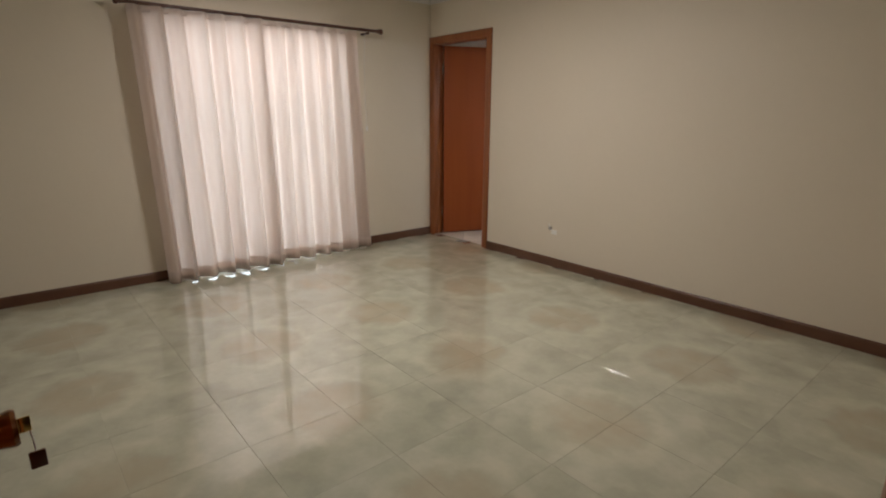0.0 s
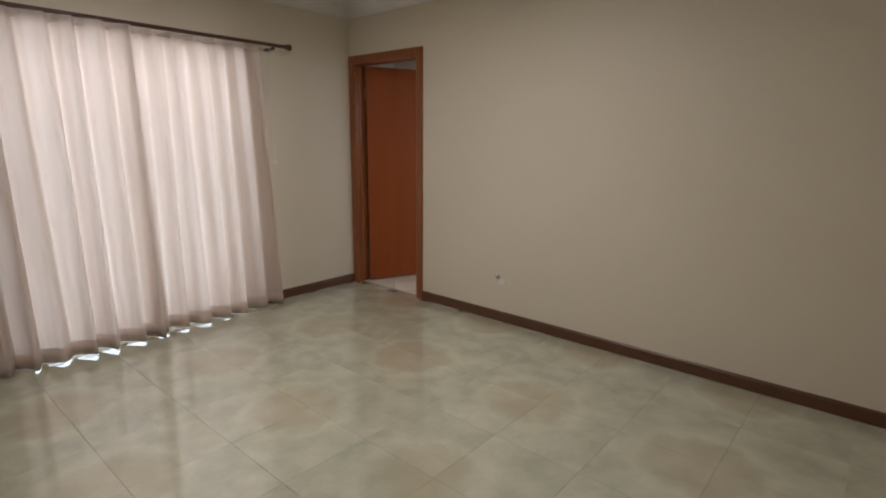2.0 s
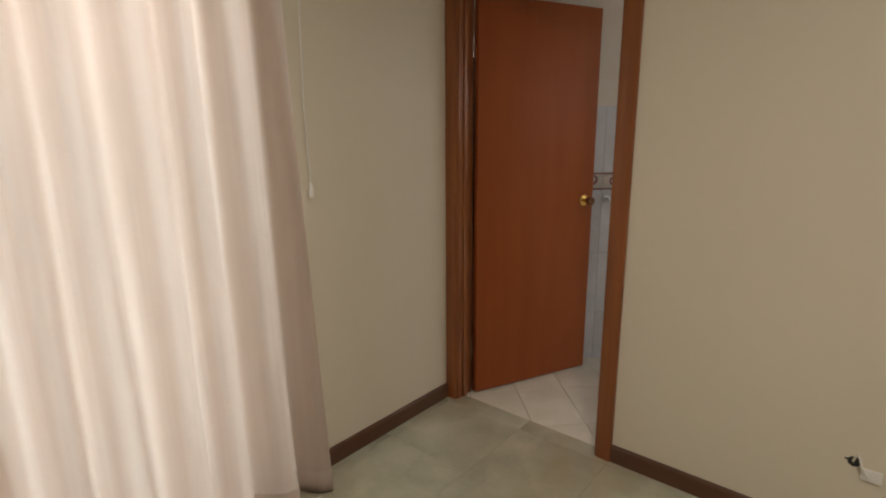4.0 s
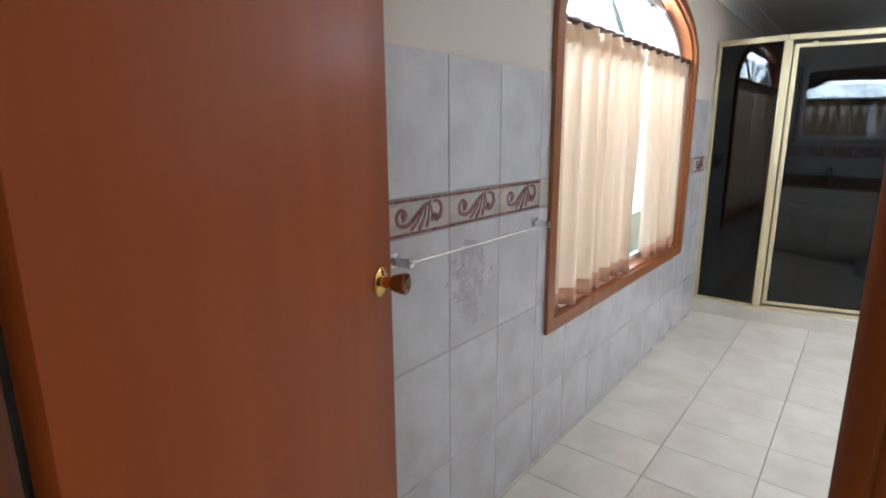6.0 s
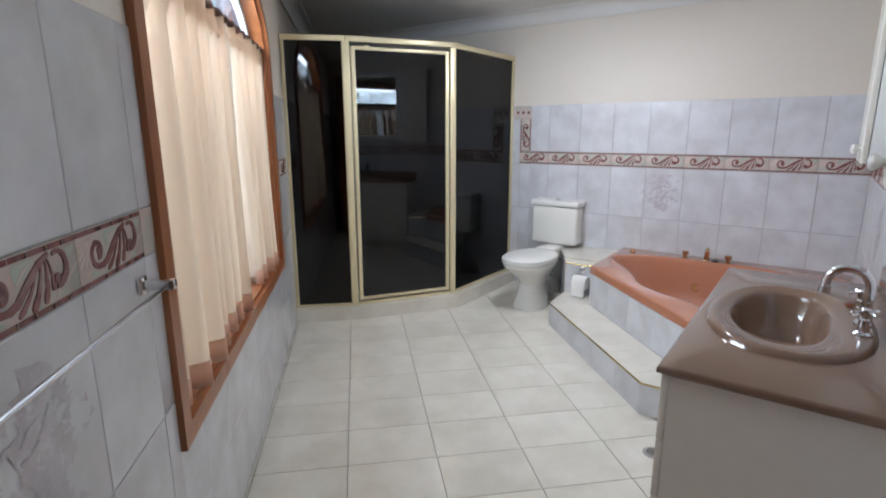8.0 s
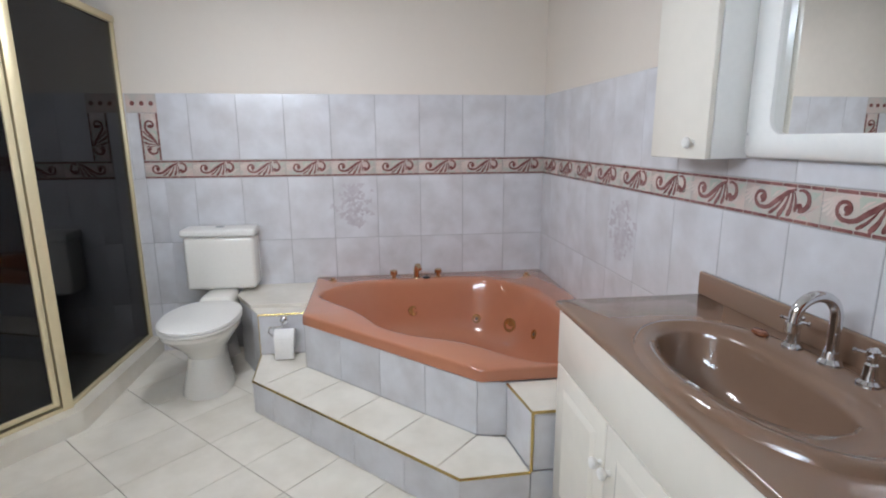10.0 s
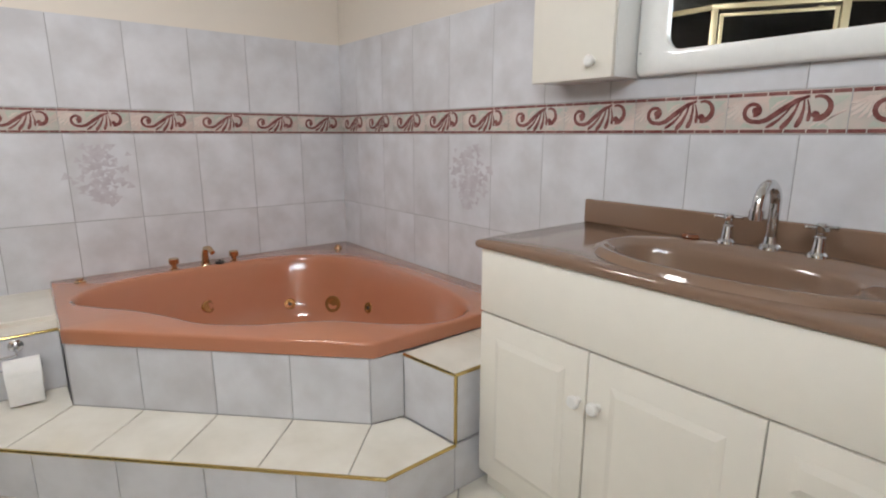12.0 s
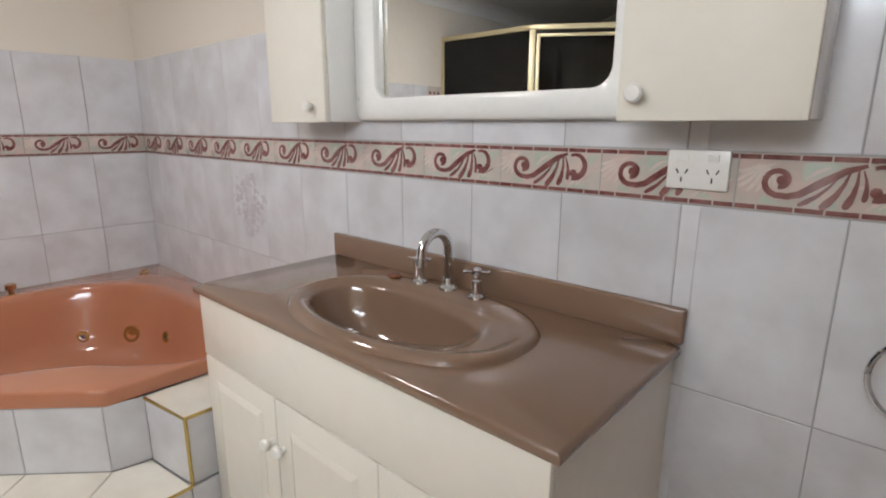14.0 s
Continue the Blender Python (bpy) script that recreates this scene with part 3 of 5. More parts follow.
# doors: hinge at the origin, leaf along +x, closed faces at y 0 and y -0.036
def knob(parent, x, z, y, sign):
    m = pose(x, y, z, -90 * sign, 0, 0)
    k = part("knob", lathed([(0.001, 0), (0.031, 0), (0.032, 0.003), (0.026, 0.007), (0.013, 0.010), (0.011, 0.026), (0.0115, 0.028)], m), M_BRASS, parent, "polished brass rose and stem")
    part("knob_grip", lathed([(0.012, 0.027), (0.017, 0.030), (0.0215, 0.045), (0.024, 0.058), (0.022, 0.063), (0.012, 0.064), (0.009, 0.0625), (0.002, 0.0625)], m), M_KNOBWOOD, k, "dark amber tapered knob grip")
    y0, y1 = sorted((y + sign * 0.0615, y + sign * 0.0645))
    part("keyhole", boxed(x - 0.004, y0, z - 0.0015, x + 0.004, y1, z + 0.0015), M_DARK, k)


def door_leaf(name, m, width, label, z0=0.012, z1=2.03):
    ob = thing(name, label, "door", m=m)
    part("leaf", boxed(0, -0.036, z0, width, 0, z1, bevel=0.002), M_LEAF, ob)
    for z in (0.25, 1.80):
        part("hinge", lathed([(0.001, -0.05), (0.0055, -0.05), (0.0055, 0.05), (0.001, 0.05)], pose(-0.004, 0.004, z), 12), M_STEEL, ob, "dull steel butt hinge")
    return ob


LEAF_A = 66.5
door_bath = door_leaf("door_bathroom", pose(0.080, 0.002, 0, 0, 0, LEAF_A), 0.752, "red-brown veneered flush door standing half open into the bathroom")
knob(door_bath, 0.752 - 0.062, 1.022, -0.036, -1)
knob(door_bath, 0.752 - 0.062, 1.022, 0.0, 1)
part("latch_plate", boxed(0.7515, -0.030, 0.992, 0.7535, -0.006, 1.052), M_BRASS, door_bath)

# entry door, opened square into the bedroom
door_entry = door_leaf("door_entry", pose(BED_R - 0.004, EN_A + 0.018, 0, 0, 0, 182.6), 0.78, "red-brown veneered entry door standing open against the room")
knob(door_entry, 0.71, 0.96, 0.0, 1)
knob(door_entry, 0.71, 0.96, -0.036, -1)
key = part("key", boxed(0.7088, -0.112, 0.950, 0.7112, -0.099, 0.970, bevel=0.0008), M_BRASS, door_entry, "brass key in the knob")
part("key_string", tubed([(0.71, -0.109, 0.955), (0.71, -0.111, 0.935), (0.711, -0.111, 0.918)], 0.0008, n=6), M_PLASTIC, key)
part("key_tag", boxed(0.708, -0.121, 0.896, 0.713, -0.103, 0.920, bevel=0.002), M_ROD, key, "small dark brown key tag")
part("latch_plate", boxed(0.7795, -0.030, 0.92, 0.7815, -0.006, 1.0), M_STEEL, door_entry)

# daylight in the two openings
lamp("window_daylight", "AREA", F_WIN @ pose(WIN_C, 1.16, -0.15, 195, 0, 0), 9.5, (0.92, 0.96, 1.0), size=1.7, size_y=1.05)
lamp("arch_daylight", "AREA", F_WIN @ pose(WIN_C, SPRING + 0.17, -0.12, 208, 0, 0), 50.0, (0.80, 0.90, 1.0), size=1.4, size_y=0.24)
lamp("sliding_door_daylight", "AREA", F_BEDO @ pose((SL_A + SL_B) / 2, 1.05, -0.2, 190, 0, 0), 27.0, (0.86, 0.93, 1.0), size=1.45, size_y=1.95)


def fill_ceiling_light(x, y, z, watts, color):
    """A made-up round opal fitting under the ceiling; the lamp below its bowl fills the room."""
    ob = thing("fill_ceiling_light", "round white opal ceiling fitting, added unseen as room fill", "ceiling light", "ceiling lights", m=pose(x, y, z))
    part("base", lathed([(0.001, 0.0), (0.13, 0.0), (0.13, -0.018), (0.001, -0.018)], F_ID, 32), M_PLASTIC, ob)
    part("diffuser", lathed([(0.002, -0.085), (0.06, -0.08), (0.11, -0.06), (0.14, -0.03), (0.142, -0.019), (0.12, -0.019)], F_ID, 32), M_CERAMIC, ob, "white opal bowl")
    lamp("ceiling_fill", "AREA", pose(x, y, z - 0.095), watts, color, size=0.3, size_y=0.3)


# added fill for bedroom and bathroom; no ceiling fitting is known in either
fill_ceiling_light(2.05, -2.0, CEIL_B, 40.0, (1.0, 0.955, 0.90))
fill_ceiling_light(3.35, 1.5, CEIL_T, 20.5, (0.95, 0.97, 1.0))

# ---------------------------------------------------------------- bathroom window
window = thing("window_bathroom", "arched timber-lined bathroom window with radiating glazing bars", "window", kind="structure")
outer = [(WIN_L, WIN_B)] + [(WIN_L, SPRING)] + arch(WIN_H, RISE, flip=True)[1:-1] + [(WIN_R, SPRING), (WIN_R, WIN_B)]
inner = [(WIN_C - OPEN_H + 0.004, OPEN_B)] + [(WIN_C - OPEN_H + 0.004, SPRING)] + arch(OPEN_H - 0.004, OPEN_RISE - 0.004, flip=True)[1:-1] + [(WIN_C + OPEN_H - 0.004, SPRING), (WIN_C + OPEN_H - 0.004, OPEN_B)]


def ring_slab(bm, a, b, m, n0, n1):
    """A flat frame between two outlines with the same count of points."""
    va0 = [bm.verts.new(m @ Vector((*p, n0))) for p in a]
    va1 = [bm.verts.new(m @ Vector((*p, n1))) for p in a]
    vb0 = [bm.verts.new(m @ Vector((*p, n0))) for p in b]
    vb1 = [bm.verts.new(m @ Vector((*p, n1))) for p in b]
    faces, n = [], len(a)
    for i in range(n):
        j = (i + 1) % n
        for q in ((va1[i], va1[j], vb1[j], vb1[i]), (va0[i], va0[j], vb0[j], vb0[i]), (va0[i], va0[j], va1[j], va1[i]), (vb0[i], vb0[j], vb1[j], vb1[i])):
            faces.append(bm.faces.new(q))
    bmesh.ops.recalc_face_normals(bm, faces=faces)


bm = B()
ring_slab(bm, outer, inner, F_WIN, -0.004, 0.016)
part("window_frame", bm, M_WINWOOD, window)
lining = [((s - WIN_C) * 0.984 + WIN_C, t - 0.0 if t < OPEN_B + 0.01 else (t if t <= SPRING else SPRING + (t - SPRING) * 0.96)) for s, t in inner]
lining = [(s, t + (0.014 if t < OPEN_B + 0.01 else 0)) for s, t in lining]
bm = B()
ring_slab(bm, inner, lining, F_WIN, -0.108, -0.004)
part("window_lining", bm, M_WINWOOD, window, "orange-brown timber reveal")
glass_out = lining
glass_in = [(WIN_C + (s - WIN_C) * 0.955, (t + 0.03) if t < OPEN_B + 0.05 else (t if t <= SPRING else SPRING + (t - SPRING) * 0.90)) for s, t in lining]
bm = B()
ring_slab(bm, glass_out, glass_in, F_WIN, -0.100, -0.072)
sash = part("window_sash", bm, M_WINFRAME, window, "white aluminium sash")
bar_z = SPRING + 0.005
for s0, t0, s1, t1 in ((WIN_C - OPEN_H + 0.03, bar_z, WIN_C + OPEN_H - 0.03, bar_z),):
    part("transom", boxed(s0, t0 - 0.014, -0.098, s1, t0 + 0.014, -0.074, m=F_WIN, bevel=0.003), M_WINFRAME, window)
part("mullion", boxed(WIN_C - 0.014, OPEN_B + 0.03, -0.097, WIN_C + 0.014, bar_z, -0.075, m=F_WIN, bevel=0.003), M_WINFRAME, window)
for ang in (38, 90, 142):
    a = radians(ang)
    d = 1.0 / math.hypot(math.cos(a) / (OPEN_H - 0.05), math.sin(a) / (OPEN_RISE - 0.04))
    e = Vector((math.cos(a), math.sin(a)))
    side = Vector((-e.y, e.x)) * 0.0055
    c = Vector((WIN_C, bar_z))
    pts = [c - side, c + e * d - side, c + e * d + side, c + side]
    part("glazing_bar", prismed([(p.x, p.y) for p in pts], F_WIN, -0.094, -0.078), M_STEEL, window, "dark radiating glazing bar")
pane = part("pane", prismed(glass_in, F_WIN, -0.088, -0.084), M_PANE, window, smooth=0)
pane.visible_shadow = False

# sliding door behind the bedroom curtains
slide = thing("sliding_door", "white aluminium sliding glass door behind the curtains", "sliding door", kind="structure")
for a, b in ((SL_A, SL_A + 0.05), (SL_B - 0.05, SL_B), ((SL_A + SL_B) / 2 - 0.035, (SL_A + SL_B) / 2 + 0.035)):
    part("stile", boxed(a, 0.021, -0.14, b, SL_T - 0.001, -0.09, m=F_BEDO, bevel=0.003), M_WINFRAME, slide)
part("head_rail", boxed(SL_A + 0.05, SL_T - 0.06, -0.14, SL_B - 0.05, SL_T - 0.001, -0.09, m=F_BEDO, bevel=0.003), M_WINFRAME, slide)
part("sill_rail", boxed(SL_A + 0.05, 0.021, -0.14, SL_B - 0.05, 0.09, -0.09, m=F_BEDO, bevel=0.003), M_WINFRAME, slide)
for a, b in ((SL_A + 0.05, (SL_A + SL_B) / 2 - 0.035), ((SL_A + SL_B) / 2 + 0.035, SL_B - 0.05)):
    p = part("pane", boxed(a, 0.09, -0.117, b, SL_T - 0.06, -0.113, m=F_BEDO), M_PANE, slide, smooth=0)
    p.visible_shadow = False

# outside: ground to the horizon and a wooded rise
bm = B()
bmesh.ops.create_grid(bm, x_segments=40, y_segments=40, size=900)
for v in bm.verts:
    v.co.z = -0.45 + 0.8 * noise.noise(v.co * 0.01) * min(1, v.co.length / 120)
solid("ground", bm, M_GRASS, "dry grassy ground around the house", "ground", "structure")
bm = B()
rings = []
for k in range(49):
    a = 2 * math.pi * k / 48
    h = 15 + 8 * noise.noise(Vector((math.cos(a) * 2.2, math.sin(a) * 2.2, 3)))
    row = []
    for i in range(7):
        f = i / 6
        r = 260 + 190 * f
        row.append(Vector((r * math.cos(a), r * math.sin(a), -2 + h * math.sin(f * math.pi / 2) + 2.2 * noise.noise(Vector((a * 9, f * 6, 0))))))
    rings.append(row)
loft(bm, rings, closed=False, cap0=False, cap1=False)
solid("backdrop_hills", bm, M_HILL, "dark wooded hillside far beyond the window", "hills", "structure")

# glowing panels added beyond the openings so that the sky there looks bright
M_SKY_GLOW = bpy.data.materials.new("sky_glow_panel")
M_SKY_GLOW.use_nodes = True
sky_glow = M_SKY_GLOW.node_tree.nodes["Principled BSDF"]
sky_glow.inputs["Base Color"].default_value = (0.8, 0.85, 0.9, 1)
sky_glow.inputs["Emission Color"].default_value = (0.76, 0.88, 1.0, 1)
sky_glow.inputs["Emission Strength"].default_value = 1.3
solid("backdrop_window", boxed(WIN_C - 6.0, -0.4, -3.1, WIN_C + 14.0, 4.5, -3.0, m=F_WIN), M_SKY_GLOW, "pale glowing panel added as bright sky beyond the bathroom window", "sky", "structure", smooth=0)
solid("backdrop_terrace", boxed(-8.0, -0.4, -3.1, 0.6, 4.5, -3.0, m=F_BEDO), M_SKY_GLOW, "pale glowing panel added as bright sky beyond the sliding door", "sky", "structure", smooth=0)

# ---------------------------------------------------------------- curtains
def curtain(name, label, m, s0, s1, top, bottom, depth, folds, mat, parent=None, seed=1, flare=0.0, lean=(0, 0), hem=None, rows=26, group="", base_n=0.0):
    """A gathered sheet hanging from s0..s1 at top to bottom, with folds that loosen and wander on the way down."""
    rnd = random.Random(seed)
    ph = [rnd.uniform(0, 6.28) for _ in range(6)]
    amp = [rnd.uniform(0.6, 1.3) for _ in range(64)]
    cols = max(40, int(folds * 14))

    def at(i, f):
        g = i / cols
        z = top + (bottom - top) * f
        s = s0 + lean[0] * f + (s1 + lean[1] * f - s0 - lean[0] * f) * g
        warp = g + 0.012 * math.sin(g * 17 + ph[0] + f * 1.5) + 0.006 * math.sin(g * 41 + ph[1] - f * 2)
        k = warp * folds
        a = depth * (0.55 + 0.45 * f) * amp[int(k) % 60] * (1 - k % 1) + depth * (0.55 + 0.45 * f) * amp[(int(k) + 1) % 60] * (k % 1)
        n = a * (math.sin(2 * math.pi * k) + 0.28 * math.sin(4 * math.pi * k + ph[2] + f))
        n += 0.010 * f * math.sin(g * 9 + ph[3]) + flare * f
        drop = 0.004 * math.sin(2 * math.pi * k + 0.8) * f + 0.006 * f * math.sin(g * 7 + ph[4])
        return m @ Vector((s, z + drop, base_n + n))

    bm = B()
    vs = [[bm.verts.new(at(i, r / rows)) for i in range(cols + 1)] for r in range(rows + 1)]
    for r in range(rows):
        for i in range(cols):
            bm.faces.new((vs[r][i], vs[r][i + 1], vs[r + 1][i + 1], vs[r + 1][i]))
    ob = part("cloth", bm, mat, parent, smooth=80)
    thick = ob.modifiers.new("thickness", "SOLIDIFY")
    thick.thickness = 0.0012
    if hem:
        bm = B()
        vs = [[bm.verts.new(at(i, 1 - hem[0] * (1 - r / 2)) + m.to_3x3() @ Vector((0, 0, 0.0022))) for i in range(cols + 1)] for r in range(3)]
        for r in range(2):
            for i in range(cols):
                bm.faces.new((vs[r][i], vs[r][i + 1], vs[r + 1][i + 1], vs[r + 1][i]))
        h = part("hem", bm, hem[1], parent, "doubled hem, denser than the cloth", smooth=80)
        t = h.modifiers.new("thickness", "SOLIDIFY")
        t.thickness = 0.0012
    return ob


# bedroom curtains on a dark pole
ROD_Z = 2.085
pole = thing("curtain_pole", "dark walnut curtain pole with turned end finials above the sliding door", "curtain pole")
part("rod", tubed([(0.135, -2.98, ROD_Z), (0.135, -0.87, ROD_Z)], 0.014, n=16), M_ROD, pole)
for y, s in ((-2.98, -1), (-0.87, 1)):
    part("finial", lathed([(0.001, 0), (0.014, 0), (0.019, 0.006), (0.016, 0.014), (0.02, 0.022), (0.026, 0.036), (0.022, 0.052), (0.001, 0.056)], pose(0.135, y, ROD_Z, -90 * s, 0, 0)), M_ROD, pole)
for y in (-2.9, -0.96):
    part("bracket", boxed(0.001, y - 0.012, ROD_Z - 0.03, 0.126, y + 0.012, ROD_Z - 0.013, bevel=0.003), M_ROD, pole)

for s0, s1, seed, lean, lab in ((-2.965, -1.985, 3, (0.05, 0.03), "sheer peach floor-length curtain hanging closed"), (-2.03, -1.085, 8, (0.01, 0.10), "sheer peach floor-length curtain hanging closed, slightly flared at the foot")):
    c = thing("curtain", lab, "curtain", "bedroom curtains")
    curtain("curtain", lab, F_BEDO, s0, s1, ROD_Z - 0.016, 0.013, 0.058, 6.6, M_BEDCURTAIN, c, seed, lean=lean, hem=(0.045, M_BEDCURTAIN), base_n=0.155 if seed == 3 else 0.115)
    for k in range(5):
        bm = B()
        y = s0 + lean[0] + (s1 + lean[1] - s0 - lean[0]) * (0.12 + 0.19 * k)
        tube(bm, [(0.150, y - 0.035, 0.014), (0.156, y, 0.013), (0.150, y + 0.035, 0.014)], 0.005, n=8)
        part("hem_weight", bm, M_WHITE_SHEER, c, "white weighted hem cord")
    bm = B()
    curtain_header = [(0.135 + 0.020 * math.sin(k * 0.9), s0 + (s1 - s0) * k / 60, ROD_Z - 0.05) for k in range(61)]
    tube(bm, curtain_header, 0.006, n=6)
    part("header_tape", bm, M_BEDCURTAIN, c)

# cafe curtains in the bathroom window
RAIL_Z = 1.745
rail = thing("cafe_curtain_rod", "thin brown cafe curtain rod across the bathroom window", "curtain rod")
part("rod", tubed([F_WIN @ Vector((WIN_C - OPEN_H + 0.008, RAIL_Z + 0.005, -0.024)), F_WIN @ Vector((WIN_C + OPEN_H - 0.008, RAIL_Z + 0.005, -0.024))], 0.012), M_ROD, rail)
for k in range(16):
    s = WIN_C - OPEN_H + 0.06 + (2 * OPEN_H - 0.12) * k / 15
    part("rod_bead", lathed([(0.012, -0.036), (0.0145, -0.022), (0.0175, 0.0), (0.0145, 0.022), (0.012, 0.036)], F_WIN @ pose(s, RAIL_Z + 0.005, -0.024, 0, 90, 0), 12), M_ROD, rail, "turned brown bead on the rod")
for s in (WIN_C - OPEN_H + 0.006, WIN_C + OPEN_H - 0.006):
    part("socket", lathed([(0.001, -0.006), (0.014, -0.006), (0.014, 0.006), (0.001, 0.006)], F_WIN @ pose(s, RAIL_Z, -0.03, 0, 90, 0)), M_BRASS, rail)
for s0, s1, seed, lean, folds in ((WIN_C - OPEN_H + 0.02, 2.75, 5, (0.0, -0.02), 7), (2.82, WIN_C + OPEN_H - 0.02, 11, (0.15, 0.0), 5)):
    c = thing("cafe_curtain", "short sheer peach cafe curtain with a darker hem", "curtain", "bathroom window curtains")
    curtain("cafe_curtain", "", F_WIN, s0, s1, RAIL_Z - 0.005, OPEN_B + 0.02, 0.042, folds, M_CURTAIN, c, seed, lean=lean, hem=(0.065, M_HEM), base_n=-0.030)
    curtain("cafe_header", "", F_WIN, s0, s1, RAIL_Z - 0.006, RAIL_Z - 0.085, 0.012, folds * 2.0, M_CURTAIN, c, seed + 1, base_n=-0.033, rows=4).name = "ruffle"

# ---------------------------------------------------------------- shower in the corner
SH_U = 4.178
p_wall, p_1, p_2, p_3 = (2.731, 3.1765), (3.015, 2.881), (3.670, 2.472), (FAR, 2.466)
SH_B, SH_T = 0.105, 1.905
# kerb
shower_tray = [(2.690, 3.1355), (2.985, 2.835), (3.628, 2.402), (3.648, 2.392), (FAR, 2.392), (FAR, FAR + 0.4455)]
kerb = solid("shower_hob", prismed(shower_tray, F_ID, 0.001, SH_B - 0.006), M_FLOORTILE, "raised tiled shower base with a pale kerb", "shower base")


def panel_frame(a, b):
    """The upright frame of a screen panel from a to b on plan, and its length."""
    a, b = Vector((*a, 0)), Vector((*b, 0))
    length = (b - a).length
    e = (b - a).normalized()
    m = frame_of(a, e, Vector((0, 0, 1)), Vector((e.y, -e.x, 0)))
    return m, length


screen = thing("shower_screen", "corner shower screen of smoked glass in champagne-gold aluminium frames", "shower screen")


def rail_piece(name, m, s0, t0, s1, t1, n0=-0.018, n1=0.018, parent=screen, label=""):
    return part(name, boxed(s0, t0, n0, s1, t1, n1, m=m, bevel=0.0025), M_GOLDFRAME, parent, label)


m, ln = panel_frame(p_wall, p_1)
rail_piece("wall_channel", m, 0.001, SH_B - 0.005, 0.022, SH_T)
rail_piece("sill_channel", m, 0.022, SH_B - 0.005, ln - 0.02, SH_B + 0.012)
rail_piece("head_rail", m, 0.0, SH_T, ln - 0.0, SH_T + 0.035, -0.022, 0.022)
pn = part("smoked_pane", boxed(0.018, SH_B + 0.008, -0.003, ln - 0.012, SH_T + 0.004, 0.003, m=m), M_SMOKE, screen, "dark smoked glass pane", smooth=0)
m, ln = panel_frame(p_1, p_2)
rail_piece("post", m, -0.022, SH_B - 0.005, 0.026, SH_T, -0.02, 0.02)
rail_piece("post", m, ln - 0.026, SH_B - 0.005, ln + 0.018, SH_T, -0.02, 0.02)
rail_piece("sill_channel", m, 0.026, SH_B - 0.005, ln - 0.026, SH_B + 0.014)
rail_piece("head_rail", m, 0.0, SH_T, ln + 0.02, SH_T + 0.035, -0.022, 0.022)
sdoor = part("shower_door", boxed(0.036, SH_B + 0.03, 0.001, 0.062, SH_T - 0.028, 0.022, m=m, bevel=0.002), M_GOLDFRAME, screen, "pivoting gold-framed smoked glass door")
for s0, t0, s1, t1 in ((ln - 0.062, SH_B + 0.03, ln - 0.036, SH_T - 0.028), (0.062, SH_B + 0.03, ln - 0.062, SH_B + 0.052), (0.062, SH_T - 0.05, ln - 0.062, SH_T - 0.028)):
    rail_piece("door_rail", m, s0, t0, s1, t1, 0.001, 0.022, parent=sdoor)
part("smoked_pane", boxed(0.058, SH_B + 0.048, 0.008, ln - 0.058, SH_T - 0.046, 0.013, m=m), M_SMOKE, sdoor, "dark smoked glass pane", smooth=0)
part("pivot", boxed(0.13, SH_T - 0.030, 0.004, 0.16, SH_T - 0.018, 0.020, m=m, bevel=0.002), M_GOLDFRAME, sdoor)
m, ln = panel_frame(p_2, p_3)
rail_piece("sill_channel", m, 0.022, SH_B - 0.005, ln - 0.02, SH_B + 0.012)
rail_piece("wall_channel", m, ln - 0.02, SH_B - 0.005, ln - 0.001, SH_T)
rail_piece("head_rail", m, 0.0, SH_T, ln - 0.001, SH_T + 0.035, -0.022, 0.022)
part("smoked_pane", boxed(0.016, SH_B + 0.008, -0.003, ln - 0.016, SH_T + 0.004, 0.003, m=m), M_SMOKE, screen, "dark smoked glass pane", smooth=0)

# shower fittings behind the glass
shower_mixer = thing("shower_taps", "pair of chrome shower taps on the tiled wall", "shower taps")
for s in (3.35, 3.55):
    part("tap", lathed([(0.001, 0), (0.03, 0), (0.03, 0.006), (0.014, 0.012), (0.014, 0.04), (0.028, 0.045), (0.028, 0.07), (0.001, 0.072)], F_FAR @ pose(s, 1.0, 0.0)), M_CHROME, shower_mixer)

